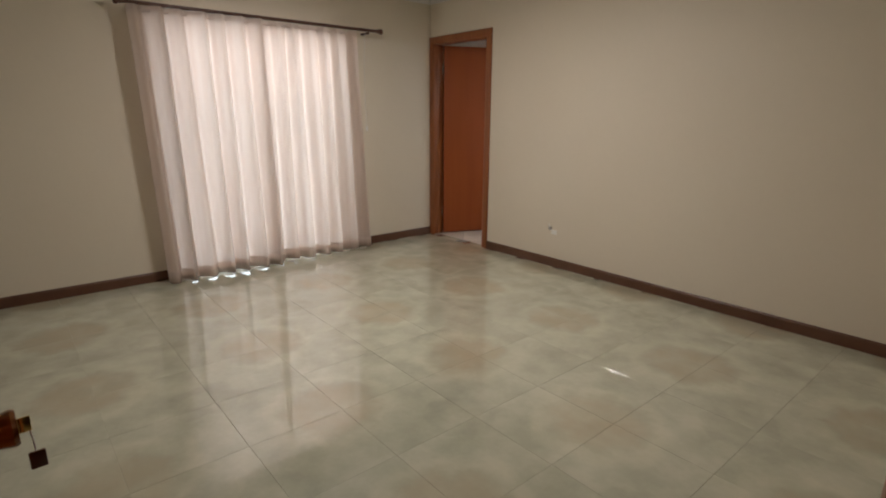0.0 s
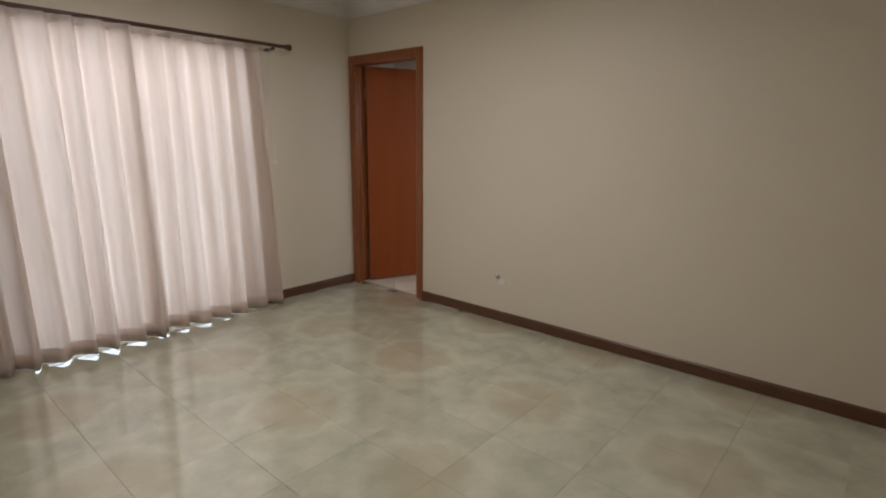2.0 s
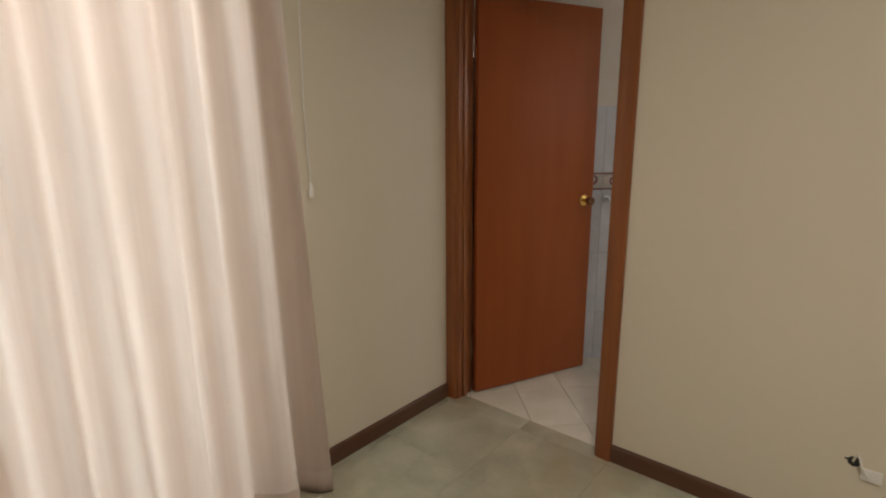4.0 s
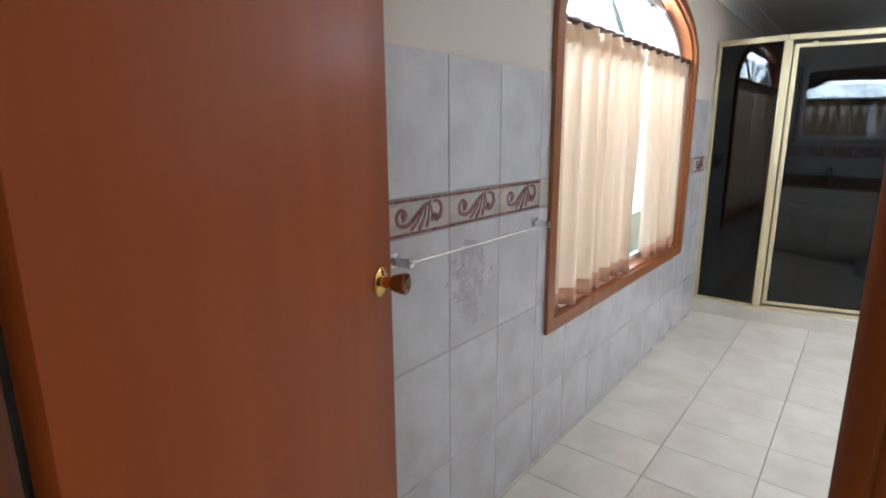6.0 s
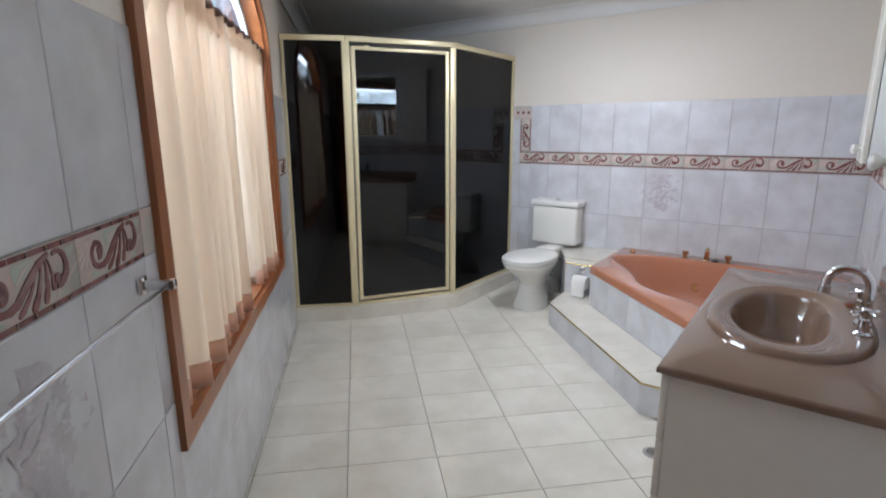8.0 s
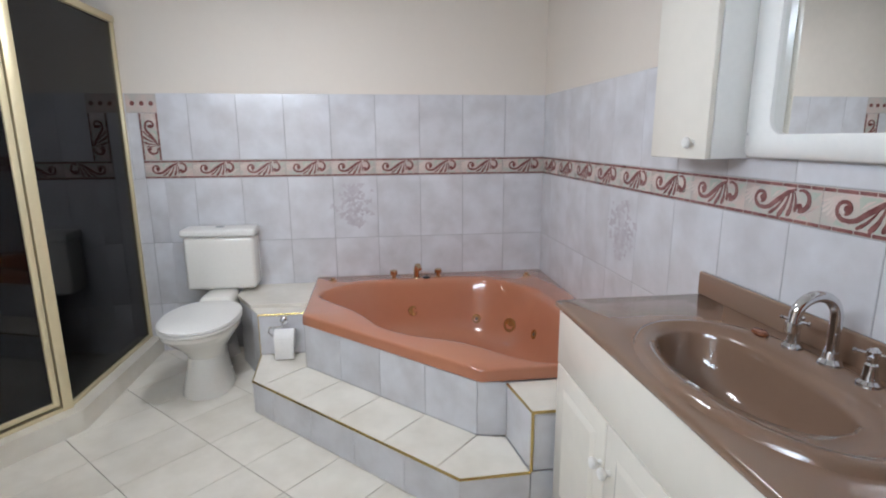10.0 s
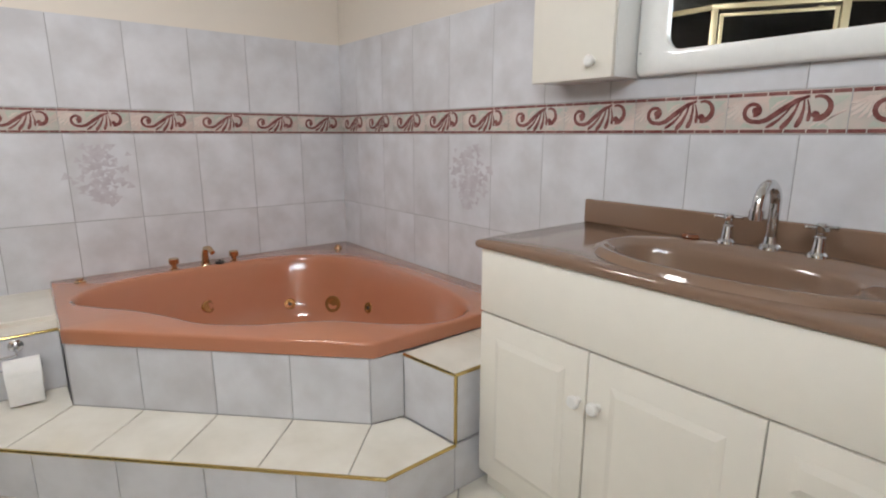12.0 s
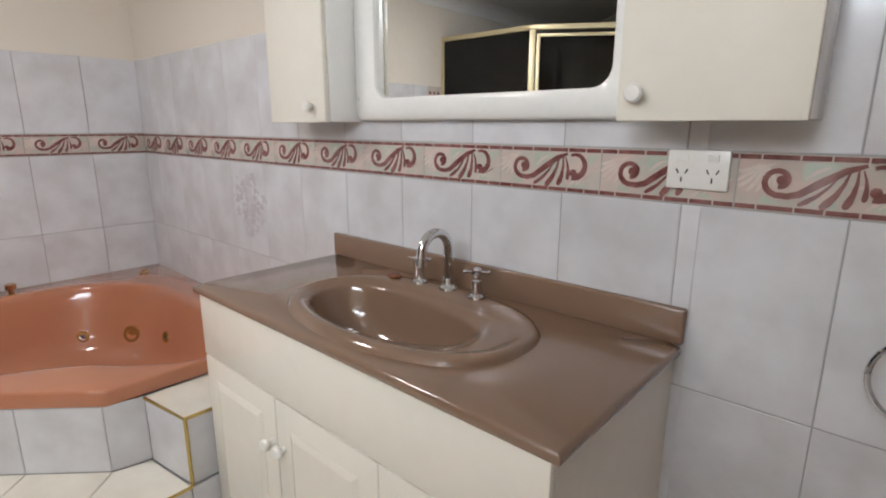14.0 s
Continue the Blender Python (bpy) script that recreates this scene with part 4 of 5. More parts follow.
# ---------------------------------------------------------------- toilet
def toilet(label):
    ob = thing("toilet", label, "toilet", m=pose(FAR - 0.006, 1.965, 0, 0, 0, 90))
    # local: x along the wall, +y out of the wall is negative room direction after the turn; y grows away from the wall

    def oval(cx, cy, rx, ry_f, ry_b, z, n=36, sq=2.3):
        pts = []
        for k in range(n):
            a = 2 * math.pi * k / n
            c, s = math.cos(a), math.sin(a)
            pts.append(Vector((cx + rx * abs(c) ** (2 / sq) * (1 if c >= 0 else -1), cy + (ry_f if s > 0 else ry_b) * abs(s) ** (2 / sq) * (1 if s >= 0 else -1), z)))
        return pts

    bm = B()
    loft(bm, [oval(0, 0.545, 0.120, 0.150, 0.20, 0.001), oval(0, 0.545, 0.117, 0.145, 0.20, 0.03), oval(0, 0.535, 0.095, 0.105, 0.18, 0.13), oval(0, 0.53, 0.088, 0.10, 0.18, 0.19),
              oval(0, 0.54, 0.11, 0.145, 0.20, 0.25), oval(0, 0.55, 0.155, 0.215, 0.23, 0.305), oval(0, 0.555, 0.180, 0.265, 0.25, 0.350), oval(0, 0.555, 0.182, 0.268, 0.26, 0.368), oval(0, 0.555, 0.172, 0.258, 0.25, 0.371)])
    part("pan", bm, M_CERAMIC, ob)
    bm = B()
    loft(bm, [oval(0, 0.555, 0.182, 0.27, 0.23, 0.373), oval(0, 0.555, 0.187, 0.275, 0.235, 0.377), oval(0, 0.555, 0.187, 0.275, 0.235, 0.387), oval(0, 0.555, 0.182, 0.27, 0.23, 0.391)])
    part("seat", bm, M_PLASTIC, ob)
    bm = B()
    loft(bm, [oval(0, 0.553, 0.183, 0.272, 0.235, 0.393), oval(0, 0.553, 0.189, 0.278, 0.24, 0.397), oval(0, 0.553, 0.187, 0.276, 0.238, 0.406), oval(0, 0.553, 0.165, 0.25, 0.215, 0.413), oval(0, 0.553, 0.08, 0.12, 0.10, 0.416)])
    part("lid", bm, M_PLASTIC, ob, "closed white seat lid")
    part("cistern", boxed(-0.195, 0.006, 0.425, 0.195, 0.165, 0.735, bevel=0.022, segments=4), M_CERAMIC, ob)
    part("cistern_lid", boxed(-0.205, 0.004, 0.736, 0.205, 0.175, 0.782, bevel=0.014, segments=4), M_PLASTIC, ob)
    b = part("flush_button", lathed([(0.001, 0), (0.024, 0), (0.024, 0.006), (0.020, 0.008), (0.001, 0.008)], pose(0, 0.09, 0.781)), M_CHROME, ob)
    part("outlet", boxed(-0.09, 0.10, 0.30, 0.09, 0.33, 0.424, bevel=0.03, segments=3), M_CERAMIC, ob)
    part("waste_pipe", tubed([(0, 0.42, 0.18), (0, 0.30, 0.20), (0, 0.15, 0.13), (0, 0.10, 0.001)], 0.05, n=16), M_PLASTIC, ob)
    part("water_valve", lathed([(0.001, 0), (0.012, 0), (0.012, 0.03), (0.02, 0.032), (0.02, 0.05), (0.001, 0.052)], pose(-0.16, 0.03, 0.16, -90, 0, 0)), M_CHROME, ob)
    for x in (-0.118, 0.118):
        part("fixing_cap", lathed([(0.001, 0), (0.008, 0), (0.006, 0.004), (0.001, 0.005)], pose(x * 0.86, 0.47, 0.075, 0, 90 * (1 if x > 0 else -1), 0), 10), M_PLASTIC, ob)
    return ob


toilet("white ceramic toilet with a plastic cistern beside the shower")

# ---------------------------------------------------------------- bath, its tiled step and ledges
S_R, S_K, S_L = (2.853, 0.566), (2.845, 0.812), (3.70, 1.667)
RK, RL = (3.100, 0.704), (3.828, 1.432)
LB = (4.015, 1.690)
STEP_Z, LEDGE_Z, RIM_Z = 0.162, 0.384, 0.436
plinth = thing("bath_step", "tiled step around the corner bath with gold edge trim", "bath step")
part("step_core", prismed([(2.862, 0.001), (2.862, 0.566), (2.853, 0.81), (3.704, 1.658), (4.02, 1.682), (4.02, 1.44), (3.828, 1.43), (3.105, 0.706), (3.085, 0.59), (3.085, 0.001)], F_ID, 0.001, STEP_Z - 0.008), M_GROUT, plinth, "grey grouted core", smooth=0)
part("riser_core", prismed([(3.092, 0.62), (3.106, 0.708), (3.832, 1.434), (4.02, 1.434), (4.02, 1.416), (3.842, 1.416), (3.125, 0.70), (3.11, 0.615)], F_ID, STEP_Z - 0.008, LEDGE_Z - 0.002), M_GROUT, plinth, smooth=0)
part("ledge_core", prismed([(2.862, 0.001), (2.862, 0.556), (3.08, 0.588), (3.105, 0.60), (3.098, 0.001)], F_ID, STEP_Z - 0.008, LEDGE_Z - 0.007), M_GROUT, plinth, smooth=0)
part("ledge_core", prismed([(4.022, 1.435), (4.022, 1.683), (4.34, 1.852), (FAR - 0.001, 1.852), (FAR - 0.001, 1.435)], F_ID, 0.001, LEDGE_Z - 0.007), M_GROUT, plinth, smooth=0)


def face_tiles(a, b, z0, z1, parent, first=0.0, width=TW, mat=M_TILE):
    """Upright tiles on the face from a to b on plan; the room lies to the right of a to b."""
    a, b = Vector((*a, 0)), Vector((*b, 0))
    e = (b - a).normalized()
    m = frame_of(a, e, Vector((0, 0, 1)), Vector((e.y, -e.x, 0)))
    ln = (b - a).length
    cols = [c for c in steps_through(first, width, 0, ln)]
    lay_tiles(parent, m, cols, [z0, z1], [rect(0.001, z0, ln - 0.001, z1)], mat, depth=0.007, lift=0.001)


# step front, riser and ledge faces (room side first)
face_tiles(S_L, S_K, 0.001, STEP_Z - 0.004, plinth, first=0.16)
face_tiles(S_K, S_R, 0.001, STEP_Z - 0.004, plinth)
face_tiles(S_R, (2.853, 0.001), 0.001, STEP_Z - 0.004, plinth)
face_tiles(LB, S_L, 0.001, STEP_Z - 0.004, plinth, first=0.05)
face_tiles(RL, RK, STEP_Z + 0.001, LEDGE_Z, plinth, width=math.dist(RL, RK) / 4)
face_tiles(RK, (3.076, 0.594), STEP_Z + 0.001, LEDGE_Z, plinth)
face_tiles((3.074, 0.595), (2.855, 0.563), STEP_Z + 0.001, LEDGE_Z - 0.008, plinth)
face_tiles((2.855, 0.563), (2.855, 0.001), STEP_Z + 0.001, LEDGE_Z - 0.008, plinth, first=-0.1)
face_tiles((4.015, 1.438), LB, STEP_Z + 0.001, LEDGE_Z - 0.008, plinth)
face_tiles((4.335, 1.86), LB, 0.001, LEDGE_Z - 0.008, plinth, first=-0.02)


def flat_tile(poly, z, parent, mat=M_FLOORTILE, thick=0.008):
    return part("tile", prismed(poly, F_ID, z - thick, z, chamfer=0.0018), mat, parent)


# treads: between the step's edge line and the riser
def along(p, q, f):
    return (p[0] + (q[0] - p[0]) * f, p[1] + (q[1] - p[1]) * f)


g = 0.0016
TREAD_N = 4


def foot(p):
    """The point of the step's edge square in front of p on the riser."""
    d = (S_K[0] - p[0]) * -R2 + (S_K[1] - p[1]) * R2
    return (p[0] - R2 * d, p[1] + R2 * d)


for k in range(TREAD_N):
    p0, p1 = along(RK, RL, k / TREAD_N + g), along(RK, RL, (k + 1) / TREAD_N - g)
    flat_tile([foot(p0), p0, p1, foot(p1)][::-1], STEP_Z, plinth)
end_k, end_l = along(RK, RL, -g), along(RK, RL, 1 + g)
flat_tile([foot(end_k), end_k, (3.073, 0.598), (S_R[0], S_R[1] + 0.003), (S_K[0] + 0.001, S_K[1])], STEP_Z, plinth)
flat_tile([foot(end_l), (S_L[0], S_L[1]), (4.013, 1.688), (4.013, 1.441), (RL[0] + 0.002, RL[1] + 0.003)], STEP_Z, plinth)
# ledge tops
flat_tile([(2.855, 0.32), (2.855, 0.563), (3.074, 0.595), (3.08, 0.32)], LEDGE_Z, plinth)
flat_tile([(2.855, 0.003), (2.855, 0.317), (3.08, 0.317), (3.08, 0.003)], LEDGE_Z, plinth)
flat_tile([(4.015, 1.438), (4.015, 1.690), (4.13, 1.752), (4.13, 1.438)], LEDGE_Z, plinth)
slab = part("ledge_slab", prismed([(4.133, 1.438), (4.133, 1.754), (4.34, 1.87), (FAR - 0.002, 1.87), (FAR - 0.002, 1.438)], F_ID, LEDGE_Z - 0.008, LEDGE_Z + 0.018, chamfer=0.002), M_FLOORTILE, plinth, "raised cream ledge slab beside the cistern")


def trim(points, r=0.0055):
    return part("gold_trim", tubed(points, r, n=8), M_GOLDTRIM, plinth, "worn gold edge trim")


trim([(*LB, STEP_Z - 0.004), (S_L[0], S_L[1], STEP_Z - 0.004), (S_K[0], S_K[1], STEP_Z - 0.004), (S_R[0] - 0.002, S_R[1], STEP_Z - 0.004)])
trim([(2.854, 0.563, STEP_Z), (2.854, 0.563, LEDGE_Z - 0.004)])
trim([(3.07, 0.597, LEDGE_Z - 0.003), (2.854, 0.565, LEDGE_Z - 0.003), (2.853, 0.02, LEDGE_Z - 0.003)])
trim([(4.014, 1.44, LEDGE_Z - 0.003), (4.014, 1.691, LEDGE_Z - 0.003)], 0.005)
trim([(4.014, 1.691, LEDGE_Z - 0.003), (4.014, 1.691, STEP_Z)], 0.004)

# corner bath: rim and bowl, star-shaped round its middle
BU, BD = 3.22, 2.01
bath = thing("corner_spa_bath", "salmon pink acrylic corner spa bath with brass jets", "bath")
outer_xy = [(3.083, 0.004), (3.088, 0.695), (3.826, 1.438), (FAR - 0.004, 1.438), (FAR - 0.004, 0.004)]
bowl_ab = [(0.74, 0.38), (0.68, 0.25), (0.52, 0.215), (0.38, 0.20), (0.24, 0.165), (0.08, 0.11), (-0.10, 0.115), (-0.24, 0.16), (-0.38, 0.185), (-0.55, 0.175), (-0.72, 0.21), (-0.81, 0.36),
           (-0.72, 0.56), (-0.50, 0.80), (-0.30, 1.00), (-0.12, 1.10), (0.12, 1.10), (0.30, 1.00), (0.50, 0.80), (0.68, 0.58)]
bowl_xy = [win_xy(BU + p.x, BD + p.y) for p in smooth_loop(bowl_ab, 5)]
centre = Vector(win_xy(BU, BD + 0.58))
NB = 128


def ray_to(loop, a):
    d = Vector((math.cos(a), math.sin(a)))
    best = 0
    for p, q in zip(loop, loop[1:] + loop[:1]):
        p, e = Vector(p) - centre, Vector(q) - Vector(p)
        den = d.x * e.y - d.y * e.x
        if abs(den) < 1e-9:
            continue
        t = (p.x * e.y - p.y * e.x) / den
        s = (p.x * d.y - p.y * d.x) / den
        if t > 0 and -1e-6 <= s <= 1 + 1e-6:
            best = max(best, t)
    return best


angles = [2 * math.pi * k / NB for k in range(NB)]
corner_angles = [math.atan2(p[1] - centre.y, p[0] - centre.x) % (2 * math.pi) for p in outer_xy]
for ca in corner_angles:
    k = min(range(NB), key=lambda i: abs((angles[i] - ca + math.pi) % (2 * math.pi) - math.pi))
    angles[k] = ca
ro = [ray_to(outer_xy, a) for a in angles]
ri = [ray_to(bowl_xy, a) for a in angles]


def bath_ring(radii, z):
    return [Vector((centre.x + r * math.cos(a), centre.y + r * math.sin(a), z)) for r, a in zip(radii, angles)]


bm = B()
rings = [bath_ring([r - 0.010 for r in ro], LEDGE_Z + 0.002), bath_ring(ro, LEDGE_Z + 0.002), bath_ring(ro, RIM_Z - 0.010), bath_ring([r - 0.003 for r in ro], RIM_Z - 0.003), bath_ring([r - 0.010 for r in ro], RIM_Z)]
rings.append(bath_ring([min(i + 0.022, o - 0.012) for i, o in zip(ri, ro)], RIM_Z))
for f, z in ((0.010, 0.0), (0.002, 0.004), (-0.006, 0.014), (-0.014, 0.032), (-0.03, 0.08), (-0.05, 0.15), (-0.07, 0.22), (-0.095, 0.28), (-0.14, 0.325), (-0.20, 0.345), (-0.27, 0.352)):
    rings.append(bath_ring([max(0.05, i + f) for i in ri], RIM_Z - z))
rings.append(bath_ring([0.04] * NB, RIM_Z - 0.356))
loft(bm, rings, cap0=False)
part("shell", bm, M_BATH, bath, smooth=60)


def bath_fit(x, y, name, profile, mat, label, parent=bath, z=RIM_Z):
    return part(name, lathed(profile, pose(x, y, z)), mat, parent, label)


TAP_X = 4.447
for y in (0.965, 0.690):
    bath_fit(TAP_X, y, "bath_tap", [(0.001, 0), (0.020, 0), (0.020, 0.004), (0.012, 0.008), (0.012, 0.022), (0.022, 0.026), (0.023, 0.048), (0.019, 0.052), (0.001, 0.053)], M_TAPGOLD, "brass tap head")
spout = part("bath_spout", tubed([(TAP_X, 0.825, RIM_Z), (TAP_X, 0.825, RIM_Z + 0.05), (TAP_X - 0.012, 0.822, RIM_Z + 0.082), (TAP_X - 0.045, 0.815, RIM_Z + 0.088), (TAP_X - 0.075, 0.808, RIM_Z + 0.07)], [0.019, 0.016, 0.014, 0.013, 0.012], n=14), M_TAPGOLD, bath, "brass curved spout")
part("spout_base", lathed([(0.001, 0), (0.024, 0), (0.022, 0.006), (0.001, 0.007)], pose(TAP_X, 0.825, RIM_Z)), M_TAPGOLD, bath)
tagged(part("sink_plug", lathed([(0.001, 0), (0.022, 0), (0.024, 0.006), (0.018, 0.012), (0.006, 0.013), (0.005, 0.02), (0.001, 0.021)], pose(TAP_X - 0.02, 0.765, RIM_Z + 0.001)), M_DARK), "black rubber bath plug lying on the rim", "plug")
for x, y in ((4.443, 1.335), (4.40, 0.135)):
    bath_fit(x, y, "air_control", [(0.001, 0), (0.022, 0), (0.022, 0.006), (0.014, 0.01), (0.014, 0.018), (0.001, 0.02)], M_TAPGOLD, "brass air control button")


def jet(ang_deg, depth, r, label, name="jet"):
    """A round fitting on the bowl's side at that bearing from the middle."""
    a = radians(ang_deg)
    i = min(range(NB), key=lambda k: abs((angles[k] - a + math.pi) % (2 * math.pi) - math.pi))
    slope = ((0.08, -0.03), (0.15, -0.05), (0.22, -0.07), (0.28, -0.095))
    rr = ri[i] + next(b + (d - b) * (depth - a) / (c - a) for (a, b), (c, d) in zip(slope, slope[1:]) if depth <= c)
    d = Vector((math.cos(angles[i]), math.sin(angles[i]), 0))
    p = Vector((centre.x, centre.y, RIM_Z - depth)) + d * (rr + 0.001)
    n = (-d + Vector((0, 0, 0.28))).normalized()
    m = Matrix.Translation(p) @ n.to_track_quat("Z", "Y").to_matrix().to_4x4()
    j = part(name, lathed([(0.001, -0.01), (r, -0.01), (r, 0.004), (r * 0.9, 0.008), (r * 0.62, 0.008), (r * 0.55, 0.002), (0.001, 0.002)], m), M_JET, bath, label)
    if r < 0.03:
        part("nozzle", lathed([(0.001, 0), (r * 0.36, 0), (r * 0.3, 0.008), (0.001, 0.009)], m, 14), M_DARK, j)


# ---------------------------------------------------------------- vanity
VX0, VX1, VY, VZ = 1.690, 2.843, 0.505, 0.778
vanity = thing("vanity_cabinet", "cream white vinyl vanity cabinet with routed doors and drawers", "cabinet")
CX0, CX1, CY = VX0 + 0.018, VX1 - 0.018, 0.478
for x0, x1 in ((CX0, CX0 + 0.016), (CX1 - 0.016, CX1)):
    part("side_panel", boxed(x0, 0.002, 0.10, x1, CY, VZ - 0.024), M_CAB, vanity, smooth=0)
part("bottom_panel", boxed(CX0 + 0.016, 0.002, 0.10, CX1 - 0.016, CY, 0.116), M_CAB, vanity, smooth=0)
part("back_panel", boxed(CX0 + 0.016, 0.002, 0.116, CX1 - 0.016, 0.008, VZ - 0.04), M_CAB, vanity, smooth=0)
part("front_frame", boxed(CX0 + 0.016, CY - 0.016, 0.60, CX1 - 0.016, CY, 0.64), M_CAB, vanity, smooth=0)
part("toe_kick", boxed(CX0 + 0.004, 0.012, 0.001, CX1 - 0.004, CY - 0.018, 0.099), M_CAB, vanity, smooth=0)
part("fascia", boxed(CX0, CY + 0.001, 0.5745, CX1, CY + 0.018, VZ - 0.026, bevel=0.0015), M_CAB, vanity, "plain cream panel under the top")


def routed_door(parent, x0, z0, x1, z1, name, label, knob_at=None, inset=0.062):
    bm = B()
    m = frame_of((0, CY + 0.001, 0), (1, 0, 0), (0, 0, 1), (0, 1, 0))
    box(bm, x0, z0, 0, x1, z1, 0.017, m=m, bevel=0.002)
    door = part(name, bm, M_CAB, parent, label)
    # routed groove with a raised field
    a = rect(x0 + inset, z0 + inset, x1 - inset, z1 - inset)
    b = rect(x0 + inset + 0.016, z0 + inset + 0.016, x1 - inset - 0.016, z1 - inset - 0.016)
    bm = B()
    ra = [[m @ Vector((s, t, n)) for s, t in loop] for loop, n in ((a, 0.0165), (a, 0.0180), (b, 0.0240), (b, 0.0165))]
    loft(bm, ra[:3], cap0=False, cap1=True)
    part("raised_field", bm, M_CAB, door, smooth=20)
    if knob_at:
        part("door_knob", lathed([(0.001, 0), (0.008, 0), (0.007, 0.010), (0.015, 0.018), (0.0165, 0.024), (0.013, 0.030), (0.001, 0.032)], m @ pose(knob_at[0], knob_at[1], 0.017)), M_PLASTIC, door, "round white knob")
    return door


D0 = 0.068
routed_door(vanity, 2.4605, D0, CX1 - 0.001, 0.569, "cabinet_door", "routed cream door", (2.478, 0.443))
routed_door(vanity, 2.083, D0, 2.4555, 0.569, "cabinet_door", "routed cream door", (2.424, 0.447))
zs = [D0, 0.238, 0.410, 0.5715]
for z0, z1 in zip(zs, zs[1:]):
    routed_door(vanity, CX0 + 0.001, z0 + 0.0015, 2.080, z1 - 0.0015, "drawer_front", "routed cream drawer front", inset=0.045)

top = thing("washbasin_counter", "taupe moulded vanity top with an integral oval basin", "vanity top")
BX, BY, BRX, BRY = 2.243, 0.285, 0.338, 0.192
# worktop around an oval hole, then lip and bowl, lofted in one shell
NV = 96
vang = [2 * math.pi * k / NV for k in range(NV)]
bcen = Vector((BX, BY))


def rect_ray(x0, y0, x1, y1, a):
    c, s = math.cos(a), math.sin(a)
    t = []
    if abs(c) > 1e-9:
        t.append(((x1 if c > 0 else x0) - BX) / c)
    if abs(s) > 1e-9:
        t.append(((y1 if s > 0 else y0) - BY) / s)
    return min(t)


for cx, cy in ((VX0, 0.022), (VX1, 0.022), (VX1, VY), (VX0, VY)):
    ca = math.atan2(cy - BY, cx - BX) % (2 * math.pi)
    k = min(range(NV), key=lambda i: abs((vang[i] - ca + math.pi) % (2 * math.pi) - math.pi))
    vang[k] = ca


def top_ring(inset, z):
    return [Vector((BX + rect_ray(VX0 + inset, 0.003, VX1 - inset, VY - inset, a) * math.cos(a), BY + rect_ray(VX0 + inset, 0.003, VX1 - inset, VY - inset, a) * math.sin(a), z)) for a in vang]


def oval_ring(cx, cy, rx, back, front, z, square=2.0):
    """An oval with its own depth to the front and the back; square flattens the back."""
    out = []
    for a in vang:
        c, s = math.cos(a), math.sin(a)
        p = 2.1 if s > 0 else square
        r = front if s > 0 else back
        t = (abs(c / rx) ** p + abs(s / r) ** p) ** (-1 / p)
        out.append(Vector((cx + t * c, cy + t * s, z)))
    return out


bm = B()
rings = [top_ring(0.02, VZ - 0.023), top_ring(0.003, VZ - 0.023), top_ring(0.0, VZ - 0.019), top_ring(0.0, VZ - 0.008), top_ring(0.003, VZ - 0.002), top_ring(0.008, VZ)]
for inset, z in ((-0.004, 0.0), (0.0, 0.006), (0.004, 0.0125), (0.012, 0.0165), (0.020, 0.0165)):
    rings.append(oval_ring(BX, BY, BRX - inset, 0.222 - inset, 0.192 - inset, VZ + z, 2.5))
# shallow dish inside the lip, then the bowl set towards the far end
for cx, rx, back, front, z in ((0.0, 0.310, 0.148, 0.160, 0.0150), (0.0, 0.300, 0.138, 0.150, 0.0085), (0.008, 0.284, 0.130, 0.143, 0.0055), (0.030, 0.256, 0.122, 0.137, 0.0035), (0.036, 0.246, 0.116, 0.131, -0.004),
                               (0.036, 0.241, 0.112, 0.127, -0.020), (0.034, 0.230, 0.104, 0.118, -0.060), (0.03, 0.205, 0.092, 0.104, -0.105), (0.025, 0.160, 0.072, 0.082, -0.135), (0.02, 0.085, 0.042, 0.048, -0.147), (0.02, 0.024, 0.020, 0.022, -0.149)):
    rings.append(oval_ring(BX + cx, BY, rx, back, front, VZ + z, 2.8))
hx, hy = BX + 0.02, BY
loft(bm, rings, cap0=False)
part("worktop", bm, M_TOP, top, smooth=45)
part("backsplash", boxed(VX0, 0.002, VZ - 0.001, VX1, 0.022, 0.853, bevel=0.005, segments=3), M_TOP, top)
part("basin_waste", lathed([(0.001, 0), (0.026, 0), (0.026, 0.003), (0.02, 0.005), (0.001, 0.003)], pose(hx, hy, VZ - 0.149)), M_CHROME, top, "chrome basin waste")


def pillar_tap(x, y, turn):
    ob = thing("basin_tap", "chrome pillar tap with a cross handle behind the basin", "tap", "basin taps", m=pose(x, y, VZ + 0.016, 0, 0, turn))
    part("stem", lathed([(0.001, 0), (0.023, 0), (0.022, 0.006), (0.015, 0.012), (0.0125, 0.03), (0.012, 0.044), (0.009, 0.048), (0.009, 0.058), (0.001, 0.059)], F_ID), M_CHROME, ob)
    part("hub", lathed([(0.001, 0.056), (0.010, 0.056), (0.012, 0.062), (0.012, 0.072), (0.008, 0.076), (0.001, 0.077)], F_ID), M_CHROME, ob)
    for a in range(4):
        e = Vector((math.cos(a * math.pi / 2), math.sin(a * math.pi / 2), 0))
        part("cross_arm", tubed([e * 0.009 + Vector((0, 0, 0.066)), e * 0.026 + Vector((0, 0, 0.066)), e * 0.029 + Vector((0, 0, 0.066)), e * 0.033 + Vector((0, 0, 0.066))], [0.0035, 0.0035, 0.0055, 0.0045], n=10), M_CHROME, ob)
    return ob


